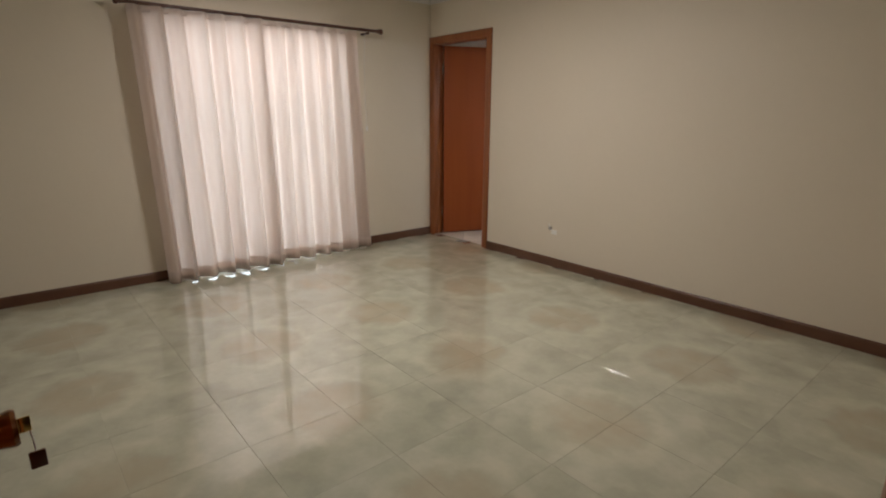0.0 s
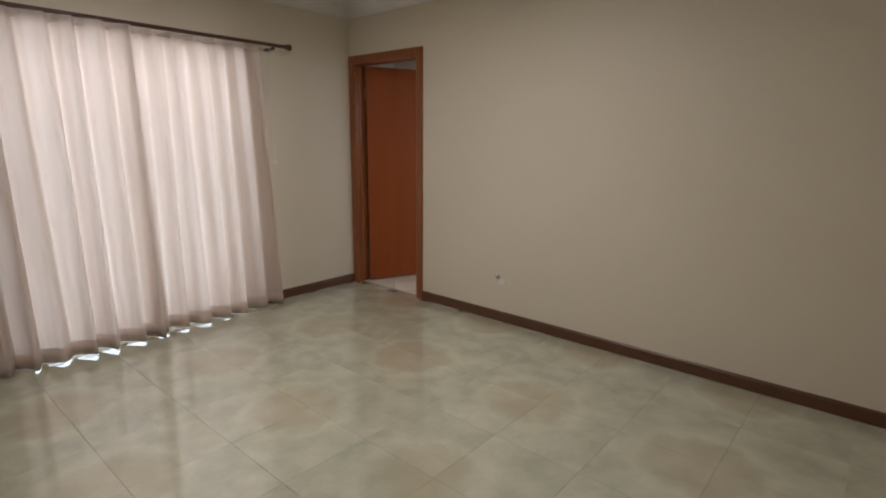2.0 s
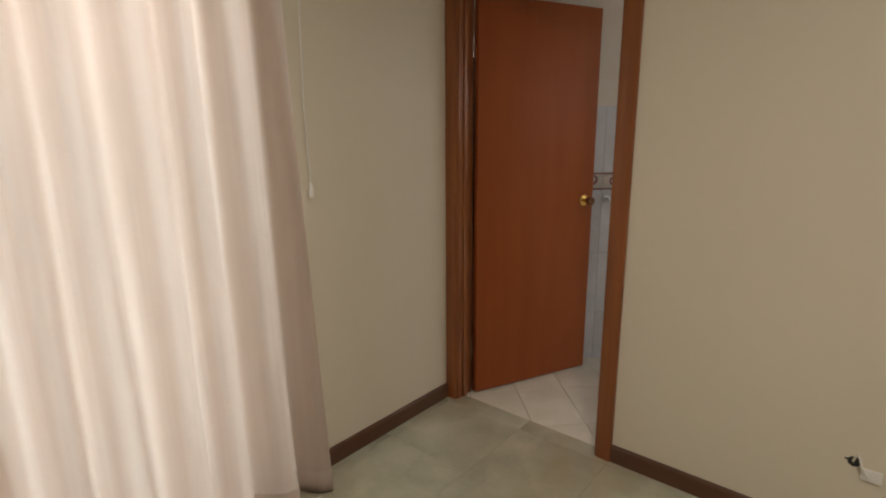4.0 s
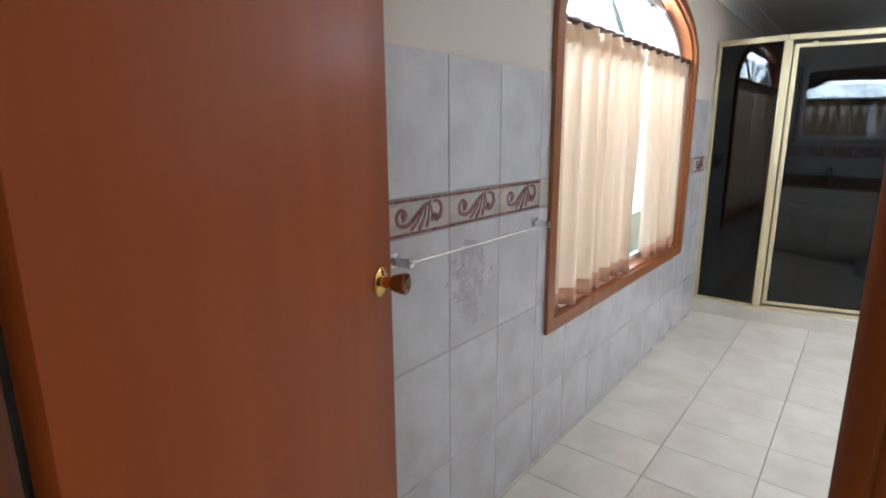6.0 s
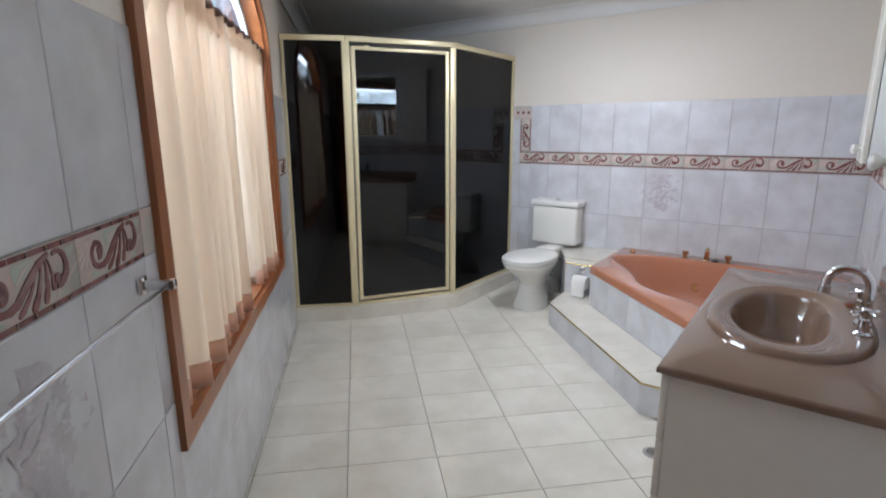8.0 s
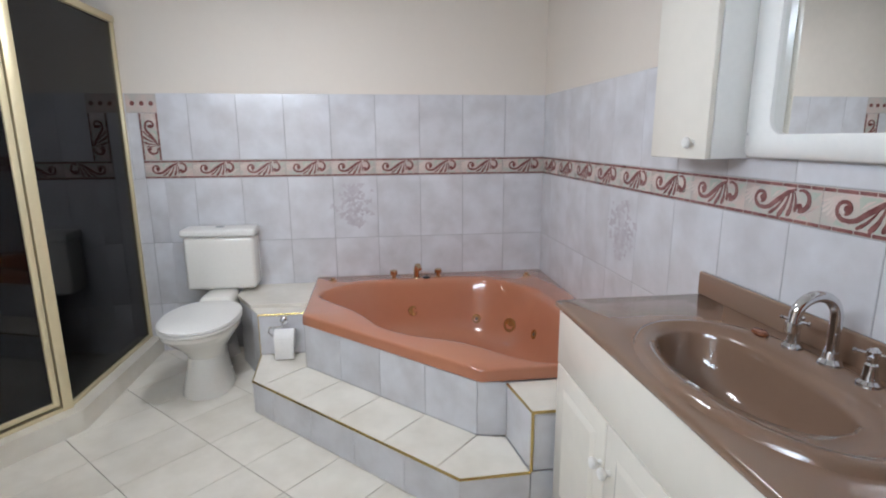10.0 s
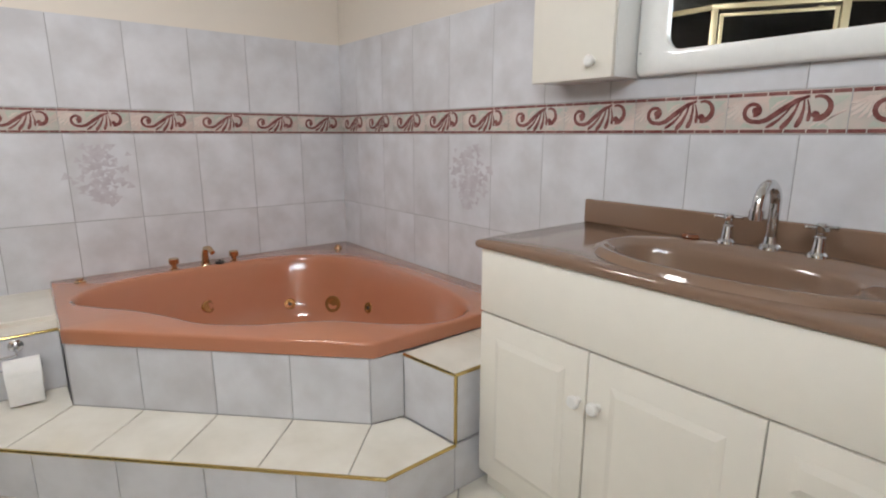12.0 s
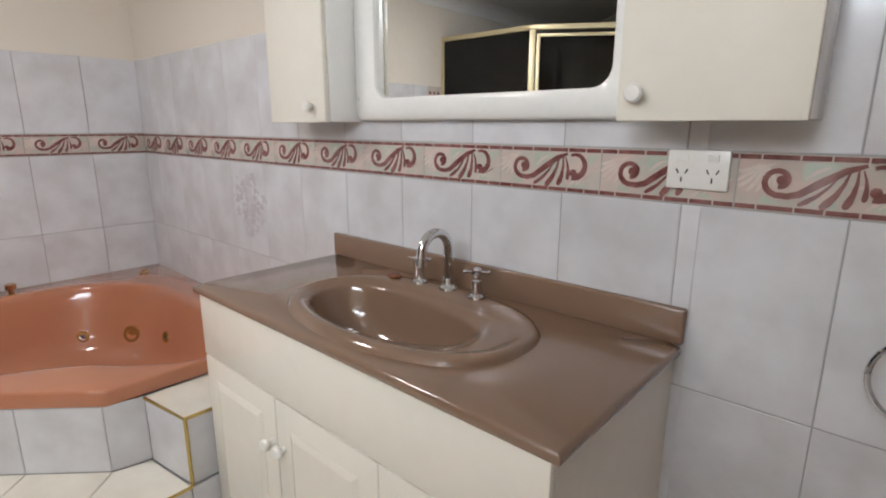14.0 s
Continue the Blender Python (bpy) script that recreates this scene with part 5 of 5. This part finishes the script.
pillar_tap(2.352, 0.100, 20)
pillar_tap(2.156, 0.100, 35)
goose = thing("basin_spout", "chrome gooseneck spout behind the basin", "tap", m=pose(2.256, 0.092, VZ + 0.016))
part("spout_base", lathed([(0.001, 0), (0.025, 0), (0.024, 0.006), (0.017, 0.014), (0.0145, 0.03), (0.001, 0.031)], F_ID), M_CHROME, goose)
neck = [(0, 0, 0.028), (0, 0, 0.108)] + [(0, 0.05 - 0.05 * math.cos(math.pi * k / 12), 0.108 + 0.048 * math.sin(math.pi * k / 12)) for k in range(1, 13)] + [(0, 0.101, 0.094)]
part("neck", tubed(neck, [0.0125] * (len(neck) - 1) + [0.013], n=16), M_CHROME, goose)
part("aerator", lathed([(0.001, 0), (0.0155, 0), (0.0155, 0.022), (0.001, 0.023)], pose(0, 0.101, 0.080)), M_CHROME, goose)
tagged(part("soap_piece", lathed([(0.001, 0), (0.014, 0), (0.018, 0.005), (0.014, 0.012), (0.001, 0.013)], pose(2.435, 0.118, VZ + 0.0165) @ Matrix.Diagonal((1.4, 0.9, 1, 1))), M_SOAP), "small amber soap piece on the vanity top", "soap")

# ---------------------------------------------------------------- mirror cabinet
MZ0, MZ1 = 1.220, 2.03


def wall_cabinet(x0, x1, knob_x, label):
    ob = thing("wall_cabinet", label, "cabinet", "cabinets beside the mirror")
    part("carcass", boxed(x0, 0.002, MZ0, x1, 0.122, MZ1, bevel=0.003), M_CABWALL, ob)
    d = part("cabinet_door", boxed(x0, 0.124, MZ0 - 0.002, x1, 0.141, MZ1 + 0.002, bevel=0.003), M_CAB, ob, "plain cream door")
    part("door_knob", lathed([(0.001, 0), (0.009, 0), (0.008, 0.008), (0.0155, 0.016), (0.017, 0.022), (0.013, 0.028), (0.001, 0.030)], pose(knob_x, 0.141, MZ0 + 0.045, -90, 0, 0)), M_PLASTIC, d, "round white knob")
    return ob


wall_cabinet(2.693, 2.988, 2.756, "white wall cabinet with a cream door and round knob")
wall_cabinet(1.520, 1.812, 1.775, "white wall cabinet with a cream door and round knob")


def rounded(x0, z0, x1, z1, r, n=8):
    pts = []
    for cx, cz, a0 in ((x1 - r, z1 - r, 0), (x0 + r, z1 - r, 90), (x0 + r, z0 + r, 180), (x1 - r, z0 + r, 270)):
        for k in range(n + 1):
            a = radians(a0 + 90 * k / n)
            pts.append((cx + r * math.cos(a), cz + r * math.sin(a)))
    return pts


mirror = thing("bathroom_mirror", "mirror in a glossy white moulded frame between two cabinets", "mirror")
fr = [(min(2.690, max(1.815, s)), t) for s, t in rounded(1.815, MZ0 + 0.004, 2.690, MZ1, 0.02)]
hole = rounded(1.878, 1.287, 2.604, MZ1 - 0.06, 0.045)
bm = B()
nf = len(fr)
rr = [[F_VAN @ Vector((*p, n)) for p in loop] for loop, n in ((fr, 0.003), (fr, 0.022), ([((s - 2.2525) * 0.985 + 2.2525, (t - 1.627) * 0.985 + 1.627) for s, t in fr], 0.030))]
mid = [(h[0] + (f_[0] - h[0]) * 0.16, h[1] + (f_[1] - h[1]) * 0.16) for h, f_ in zip(hole, fr)]
rr += [[F_VAN @ Vector((*p, n)) for p in loop] for loop, n in ((mid, 0.031), (hole, 0.026), (hole, 0.012))]
loft(bm, rr, cap0=False, cap1=False)
part("frame", bm, M_CABWALL, mirror, smooth=50)
part("mirror_glass", prismed(rounded(1.874, 1.283, 2.608, MZ1 - 0.056, 0.045), F_VAN, 0.010, 0.015), M_MIRROR, mirror, "clear mirror glass", smooth=0)
for x in (1.828, 2.676):
    part("screw", lathed([(0.001, 0), (0.004, 0), (0.003, 0.0015), (0.001, 0.0015)], F_VAN @ pose(x, 1.287, 0.0295), 10), M_STEEL, mirror)

# ---------------------------------------------------------------- small fittings
socket = thing("double_power_point", "white double power point on the tile border", "power point")
part("plate", boxed(1.646, 1.092, 0.001, 1.757, 1.166, 0.011, m=F_VAN, bevel=0.003), M_PLASTIC, socket)
for cx in (1.674, 1.729):
    part("switch", boxed(cx - 0.010, 1.145, 0.0105, cx + 0.010, 1.158, 0.014, m=F_VAN, bevel=0.001), M_PLASTIC, socket)
    for dx, dz, rot in ((-0.0085, 0.006, 28), (0.0085, 0.006, -28), (0, -0.010, 0)):
        part("pin_slot", boxed(-0.0014, -0.0048, 0, 0.0014, 0.0048, 0.0008, m=F_VAN @ Matrix.Translation((cx + dx, 1.120 + dz, 0.0108)) @ pose(0, 0, 0, 0, 0, rot)), M_DARK, socket)

towel = thing("towel_rail", "chrome towel rail with square posts on the tiled window wall", "towel rail")
for u in (0.900, 1.628):
    post = part("post", boxed(u - 0.016, 0.992, 0.001, u + 0.016, 1.030, 0.012, m=F_WIN, bevel=0.003), M_CHROME, towel)
    part("arm", boxed(u - 0.010, 1.000, 0.012, u + 0.010, 1.022, 0.072, m=F_WIN, bevel=0.003), M_CHROME, post)
part("bar", tubed([F_WIN @ Vector((0.908, 1.011, 0.058)), F_WIN @ Vector((1.620, 1.011, 0.058))], 0.0042, n=10), M_CHROME, towel)

ringob = thing("towel_ring", "chrome towel ring on the tiled wall beside the vanity", "towel ring")
cxr, czr = 1.325, 0.825
part("ring", tubed([(cxr + 0.075 * math.cos(2 * math.pi * k / 36), 0.045, czr + 0.075 * math.sin(2 * math.pi * k / 36)) for k in range(37)], 0.005, n=10, cap=False), M_CHROME, ringob)
part("post", lathed([(0.001, 0), (0.024, 0), (0.024, 0.006), (0.012, 0.01), (0.012, 0.045), (0.001, 0.05)], pose(cxr, 0.001, czr + 0.082, -90, 0, 0)), M_CHROME, ringob)

holder = thing("toilet_roll_holder", "chrome toilet roll holder on the bath ledge", "toilet roll holder")
part("mount", lathed([(0.001, 0), (0.022, 0), (0.022, 0.005), (0.012, 0.009), (0.011, 0.028), (0.001, 0.030)], pose(4.013, 1.562, 0.350, 0, -90, 0)), M_CHROME, holder)
part("arm", tubed([(3.985, 1.562, 0.350), (3.972, 1.562, 0.345), (3.966, 1.562, 0.33), (3.966, 1.628, 0.325), (3.966, 1.634, 0.30), (3.966, 1.62, 0.283), (3.966, 1.50, 0.283)], 0.004, n=10), M_CHROME, holder)
roll = thing("toilet_roll", "white toilet roll hanging with a loose end", "toilet roll")
part("roll", lathed([(0.018, -0.05), (0.048, -0.05), (0.0485, -0.047), (0.0485, 0.047), (0.048, 0.05), (0.018, 0.05)], pose(3.962, 1.552, 0.268, 90, 0, 0), 32), M_PAPER, roll)
part("loose_sheet", boxed(3.910, 1.504, 0.172, 3.913, 1.600, 0.272, bevel=0.001), M_PAPER, roll)

drain = thing("floor_drain", "round dark grated floor drain in the bathroom tiles", "floor drain")
dm = pose(2.556, 0.672, 0.0005)
part("rim", lathed([(0.030, 0), (0.040, 0), (0.040, 0.002), (0.031, 0.003)], dm, 28), M_STEEL, drain)
part("well", lathed([(0.001, 0), (0.031, 0), (0.031, 0.0012), (0.001, 0.0012)], dm, 28), M_DARK, drain)
for k in range(5):
    y = -0.02 + 0.01 * k
    h = math.sqrt(0.031 ** 2 - y * y)
    part("grate_bar", boxed(-h, y - 0.0018, 0.0012, h, y + 0.0018, 0.003, m=dm), M_JET, drain)

# bedroom: pull cord by the curtain and an old cable outlet
cord = thing("curtain_pull_cord", "thin white pull cord with a plastic acorn beside the curtain", "pull cord")
part("cord", tubed([(0.125, -1.000, ROD_Z - 0.013), (0.075, -0.985, 1.80), (0.048, -0.970, 1.5), (0.040, -0.955, 1.215)], 0.0022, n=6), M_PLASTIC, cord)
part("acorn", lathed([(0.001, -0.052), (0.008, -0.050), (0.011, -0.038), (0.010, -0.018), (0.005, 0.0), (0.001, 0.002)], pose(0.040, -0.955, 1.215), 14), M_PLASTIC, cord, "white plastic cord acorn")
outlet = thing("cable_outlet", "uncovered cable outlet with loose white wires low on the wall", "cable outlet")
part("hole", lathed([(0.001, 0), (0.018, 0), (0.015, 0.002), (0.001, 0.0022)], F_BEDP @ pose(1.715, 0.345, 0.0005), 14), M_DARK, outlet)
part("bracket", boxed(1.735, 0.295, 0.0005, 1.790, 0.335, 0.012, m=F_BEDP, bevel=0.003), M_PLASTIC, outlet)
part("wire", tubed([F_BEDP @ Vector(p) for p in ((1.712, 0.345, 0.0), (1.716, 0.375, 0.022), (1.724, 0.39, 0.03), (1.735, 0.35, 0.03), (1.755, 0.318, 0.02))], 0.0035, n=8), M_PLASTIC, outlet, "loose white wire")
part("screw_mark", boxed(1.69, 0.347, 0.0004, 1.70, 0.352, 0.003, m=F_BEDP), M_DARK, outlet)

# jets in the bowl
for deg, depth, r in ((175, 0.15, 0.028), (22, 0.18, 0.031), (334, 0.235, 0.029), (277, 0.21, 0.028)):
    jet(deg, depth, r, "brass spa jet")
jet(306, 0.235, 0.044, "brass suction cover", "suction_cover")

# ---------------------------------------------------------------- tile border with raised scrolls
def scroll_meshes():
    """One border motif, 0.26 wide: a curl, a leaf fan and a counter-curl, plus pale flourish."""
    def ribbon(bm, pts, widths, n1=0.0026):
        pts = [Vector(p) for p in pts]
        left, right = [], []
        for i, p in enumerate(pts):
            d = (pts[min(i + 1, len(pts) - 1)] - pts[max(i - 1, 0)]).normalized()
            nrm = Vector((-d.y, d.x))
            left.append(p + nrm * widths[i])
            right.append(p - nrm * widths[i])
        for i in range(len(pts) - 1):
            prism(bm, [tuple(left[i]), tuple(right[i]), tuple(right[i + 1]), tuple(left[i + 1])], F_ID, 0.0002, n1)

    def curl(cx, cy, r0, a0, turns, sign, n=16):
        return [(cx + r0 * (1 - 0.62 * k / n) * math.cos(a0 + sign * turns * 2 * math.pi * k / n), cy + r0 * (1 - 0.62 * k / n) * math.sin(a0 + sign * turns * 2 * math.pi * k / n)) for k in range(n + 1)]

    bm = B()
    # left spiral with a round eye and a stem that widens and rises to the feather's root
    c = curl(-0.066, 0.004, 0.026, -1.3, 1.05, -1)
    ribbon(bm, [(0.052, 0.036), (0.026, 0.026), (-0.006, 0.004), (-0.034, -0.017), (-0.052, -0.022)] + c, [0.003, 0.0058, 0.0068, 0.0062, 0.0056] + [0.0054 - 0.0014 * k / 16 for k in range(17)])
    lathe(bm, [(0.0085, 0.0002), (0.0085, 0.0028), (0.004, 0.0036), (0.001, 0.0037)], Matrix.Translation((-0.062, 0.006, 0)), 10)
    # dark petals fanning out below the stem
    for a, b, w in (((0.020, 0.020), (-0.034, -0.036), 0.0050), ((0.032, 0.026), (-0.002, -0.039), 0.0072), ((0.042, 0.028), (0.030, -0.036), 0.0066), ((0.048, 0.028), (0.054, -0.022), 0.0048)):
        a, b = Vector(a), Vector(b)
        side = Vector((-(b - a).y, (b - a).x)) * 0.08
        ribbon(bm, [a + (b - a) * f + side * math.sin(f * 3.14) for f in (0, 0.3, 0.6, 0.82, 0.95, 1)], [w * 0.2, w * 0.40, w * 0.65, w * 0.9, w * 0.75, w * 0.3])
    # right hook, turning down into a round end
    c = [(0.072 + 0.024 * math.cos(radians(115 - 17 * k)), 0.010 + 0.025 * math.sin(radians(115 - 17 * k))) for k in range(14)]
    ribbon(bm, c, [0.003 + 0.0004 * k for k in range(14)])
    lathe(bm, [(0.0085, 0.0002), (0.0085, 0.0028), (0.004, 0.0036), (0.001, 0.0037)], Matrix.Translation((0.068, -0.006, 0)), 10)
    for x0, x1 in ((-0.131, -0.098), (-0.095, -0.040), (-0.037, 0.004), (0.007, 0.052), (0.055, 0.095), (0.098, 0.131)):
        for y in (-0.0445, 0.0445):
            prism(bm, rect(x0, y - 0.0042, x1, y + 0.0042), F_ID, 0.0002, 0.002, chamfer=0.001)
    dark = finish(bm, "scroll", M_SCROLL)
    bm = B()
    # pale feather between two motifs, and light strokes beside the dark ones
    for k in range(7):
        a = radians(196 + 17 * k)
        ln = 0.064 - 0.003 * k
        e = Vector((math.cos(a), math.sin(a)))
        o = Vector((-0.094, 0.034))
        bend = Vector((-e.y, e.x)) * 0.007
        pts = [o + e * ln * f + bend * math.sin(f * 3.1) for f in (0.05, 0.35, 0.65, 0.9, 1.0)]
        ribbon(bm, [(max(-0.130, p.x), max(-0.037, p.y)) for p in pts], [0.001, 0.0028, 0.004, 0.003, 0.0008], 0.0012 + 0.0001 * k)
    for x, y, ln in ((0.092, -0.020, 0.045), (0.108, -0.010, 0.050), (0.072, -0.026, 0.035), (0.044, -0.004, 0.030), (-0.012, 0.020, 0.04), (-0.086, 0.026, 0.03)):
        ribbon(bm, [(x - ln * 0.4, y - ln * 0.28), (x, y + 0.003), (x + min(ln * 0.4, 0.128 - x), y + ln * 0.26)], [0.001, 0.0034, 0.001], 0.0013)
    pale = finish(bm, "flourish", M_SCROLL_PALE)
    bm = B()
    for pts in ([(-0.036, 0.030), (-0.030, 0.004), (-0.008, 0.018), (0.022, 0.034), (0.012, 0.038), (-0.030, 0.038)], [(0.100, 0.034), (0.102, 0.012), (0.112, 0.018), (0.130, 0.034)],
                [(0.060, -0.036), (0.064, -0.024), (0.084, -0.026), (0.100, -0.037)], [(-0.096, -0.036), (-0.088, -0.022), (-0.070, -0.030), (-0.058, -0.037)], [(-0.016, -0.038), (-0.014, -0.024), (-0.006, -0.034)], [(0.012, -0.038), (0.016, -0.022), (0.022, -0.037)]):
        prism(bm, pts, F_ID, 0.0002, 0.0009)
    sage = finish(bm, "inlay", M_SAGE)
    return dark, pale, sage


SCROLL, FLOURISH, INLAY = scroll_meshes()
BT = 0.2655
BORDER_MESH = finish(prismed(rect(-BT / 2 + 0.001, -0.0505, BT / 2 - 0.001, 0.0505), F_ID, -0.006, 0.0006, chamfer=0.0015), "border_tile", M_BORDER)


def border_tile(parent, m):
    ob = new("border_tile", BORDER_MESH)
    turn = Matrix.Diagonal((-1, 1, 1, 1)) if m.to_3x3().determinant() < 0 else F_ID
    ob.matrix_basis, ob.parent = m @ turn, parent
    for name, mesh in (("scroll", SCROLL), ("flourish", FLOURISH), ("inlay", INLAY)):
        p = new(name, mesh)
        p.parent = ob
    return ob


def border_run(parent, m, s0, s1, z, first):
    """Whole border tiles, and a plain cut one at each end where they don't fit."""
    s = first - BT * math.floor((first - s0) / BT + 1e-6)
    if s - s0 > 0.004:
        b = part("border_tile", prismed(rect(s0 + 0.001, z - 0.0505, s - 0.001, z + 0.0505), m, -0.006, 0.0006), M_BORDER, parent)
    while s + BT <= s1 + 1e-6:
        border_tile(parent, m @ Matrix.Translation((s + BT / 2, z, 0)))
        s += BT
    if s1 - s > 0.004:
        part("border_tile", prismed(rect(s + 0.001, z - 0.0505, s1 - 0.001, z + 0.0505), m, -0.006, 0.0006), M_BORDER, parent)


SZ = (STRIP0 + STRIP1) / 2
border_run(wall_window, F_WIN, U0, WIN_L, SZ, 1.407)
border_run(wall_window, F_WIN, WIN_R, SH_U - 0.035, SZ, 1.407)
lay_tiles(wall_window, F_WIN, steps_through(SH_U, TW, SH_U, U1), [STRIP0, STRIP1], [rect(SH_U - 0.035, STRIP0, U1, STRIP1)], M_TILE)
border_run(wall_partition, F_VAN, DOOR_R + 0.06, FAR, SZ, FAR)
far_pitch = 2.379 / 9
for k in range(9):
    border_tile(wall_far, F_FAR @ Matrix.Translation(((k + 0.5) * far_pitch, SZ, 0)) @ Matrix.Diagonal((far_pitch / BT, 1, 1, 1)))
# border rises beside the shower
for z in (STRIP1 + BT / 2 + 0.001,):
    border_tile(wall_far, F_FAR @ Matrix.Translation((2.328, z, 0)) @ pose(0, 0, 0, 0, 0, 90))
part("border_tile", prismed(rect(2.277, 1.433, 2.440, 1.534), F_FAR, -0.006, 0.0006), M_BORDER, wall_far)
for k in range(3):
    part("scroll", lathed([(0.006, 0.0), (0.013, 0.0), (0.012, 0.0022), (0.007, 0.0022)], F_FAR @ pose(2.305 + 0.05 * k, 1.484, 0.0006), 14), M_SCROLL, wall_far)


# floral prints on single tiles
def flower_print(parent, m, seed):
    rnd = random.Random(seed)
    bm = B()
    for k in range(130):
        f = rnd.random()
        y = 0.13 - 0.26 * f
        x = rnd.gauss(0, 0.022 + 0.034 * math.sin(math.pi * min(1, f * 1.15)))
        r = rnd.uniform(0.011, 0.024)
        a0 = rnd.uniform(0, 6.28)
        pts = []
        for i in range(9):
            a = a0 + 2 * math.pi * i / 9
            q = r * (0.62 + 0.38 * math.cos(3 * (a - a0)) * rnd.uniform(0.6, 1))
            pts.append((x + q * math.cos(a) * 1.2, y + q * math.sin(a)))
        face = bm.faces.new([bm.verts.new(m @ Vector((s, t, 0.0009 + 0.000004 * k))) for s, t in pts])
    return part("floral_print", bm, M_PRINT, parent, "grey-lilac printed flower spray")


flower_print(wall_far, F_FAR @ Matrix.Translation((1.196, 0.880, 0)), 2)
flower_print(wall_partition, F_VAN @ Matrix.Translation((3.452, 0.880, 0)), 4)
flower_print(wall_window, F_WIN @ Matrix.Translation((1.255, 0.872, 0)), 6)

# ---------------------------------------------------------------- tiles last
ROWS_LOW = [ROW0 - TH, ROW0, ROW0 + TH, STRIP0]
ROWS_HIGH = [STRIP1, TILE_TOP]
for m, parent, first, regions in (
    (F_WIN, wall_window, 1.407, [rect(U0, 0, WIN_L, 3), rect(WIN_L, 0, WIN_R, WIN_B), rect(WIN_R, 0, U1, 3)]),
    (F_VAN, wall_partition, 2.257, [rect(DOOR_R + 0.058, 0, VX0, 3), rect(VX0, 0.0, FAR, 3)]),
    (F_FAR, wall_far, 0.253, [rect(0, 0, 2.277, 3), rect(2.277, 0, 5.0, STRIP0), rect(2.44, STRIP1, 5.0, 3)]),
    (F_STUB, wall_stub, 0.1, [rect(0, 0, 0.4455, 3)]),
):
    lo = min(p[0] for r in regions for p in r)
    hi = max(p[0] for r in regions for p in r)
    cols = steps_through(first, TW, lo, hi)
    lay_tiles(parent, m, cols, ROWS_LOW, regions, M_TILE)
    lay_tiles(parent, m, cols, ROWS_HIGH, regions, M_TILE)
lay_tiles(wall_far, F_FAR, [2.38, 2.44], [STRIP0, 1.433], [rect(2.38, STRIP0, 2.44, 1.433)], M_TILE)
lay_tiles(wall_far, F_FAR, steps_through(2.44, TW, 2.44, 5.0), [STRIP0, STRIP1], [rect(2.44, STRIP0, 5.0, STRIP1)], M_TILE)
# grout bed behind the tiles
part("grout_bed", boxed(U0, 0, -0.0058, WIN_L, TILE_TOP - 0.004, -0.0035, m=F_WIN), M_GROUT, wall_window, smooth=0)
part("grout_bed", boxed(WIN_L, 0, -0.0058, WIN_R, WIN_B, -0.0035, m=F_WIN), M_GROUT, wall_window, smooth=0)
part("grout_bed", boxed(WIN_R, 0, -0.0058, U1, TILE_TOP - 0.004, -0.0035, m=F_WIN), M_GROUT, wall_window, smooth=0)
part("grout_bed", boxed(DOOR_R + 0.06, 0, -0.0018, FAR, TILE_TOP - 0.004, -0.0012, m=F_VAN), M_GROUT, wall_partition, smooth=0)
part("grout_bed", boxed(0, 0, -0.0058, 5.0, TILE_TOP - 0.004, -0.0035, m=F_FAR), M_GROUT, wall_far, smooth=0)

# bathroom floor, laid along the window wall; 0.368 across, 0.2625 along
inv = F_FLOOR.inverted()
floor_clip = [tuple((inv @ Vector((x, y, 0)))[:2]) for x, y in bath_outline]
if sum(a[0] * b[1] - b[0] * a[1] for a, b in zip(floor_clip, floor_clip[1:] + floor_clip[:1])) < 0:
    floor_clip = floor_clip[::-1]
lay_tiles(floor_bathroom, F_FLOOR, steps_through(2.668, 0.2625, -0.1, 6.6), steps_through(0.012, 0.367, -0.1, 3.8), [floor_clip], M_FLOORTILE, depth=0.008)
JOINT = 0.0009

# bedroom floor tiles
lay_tiles(floor_bedroom, F_ID, steps_through(1.785, 0.435, 0.0, BED_R + 0.1), steps_through(-2.765, 0.435, BED_S, -0.055), [rect(0.001, BED_S, BED_R + 0.1, -0.056)], M_BEDFLOOR, depth=0.008, edge=0.0005)
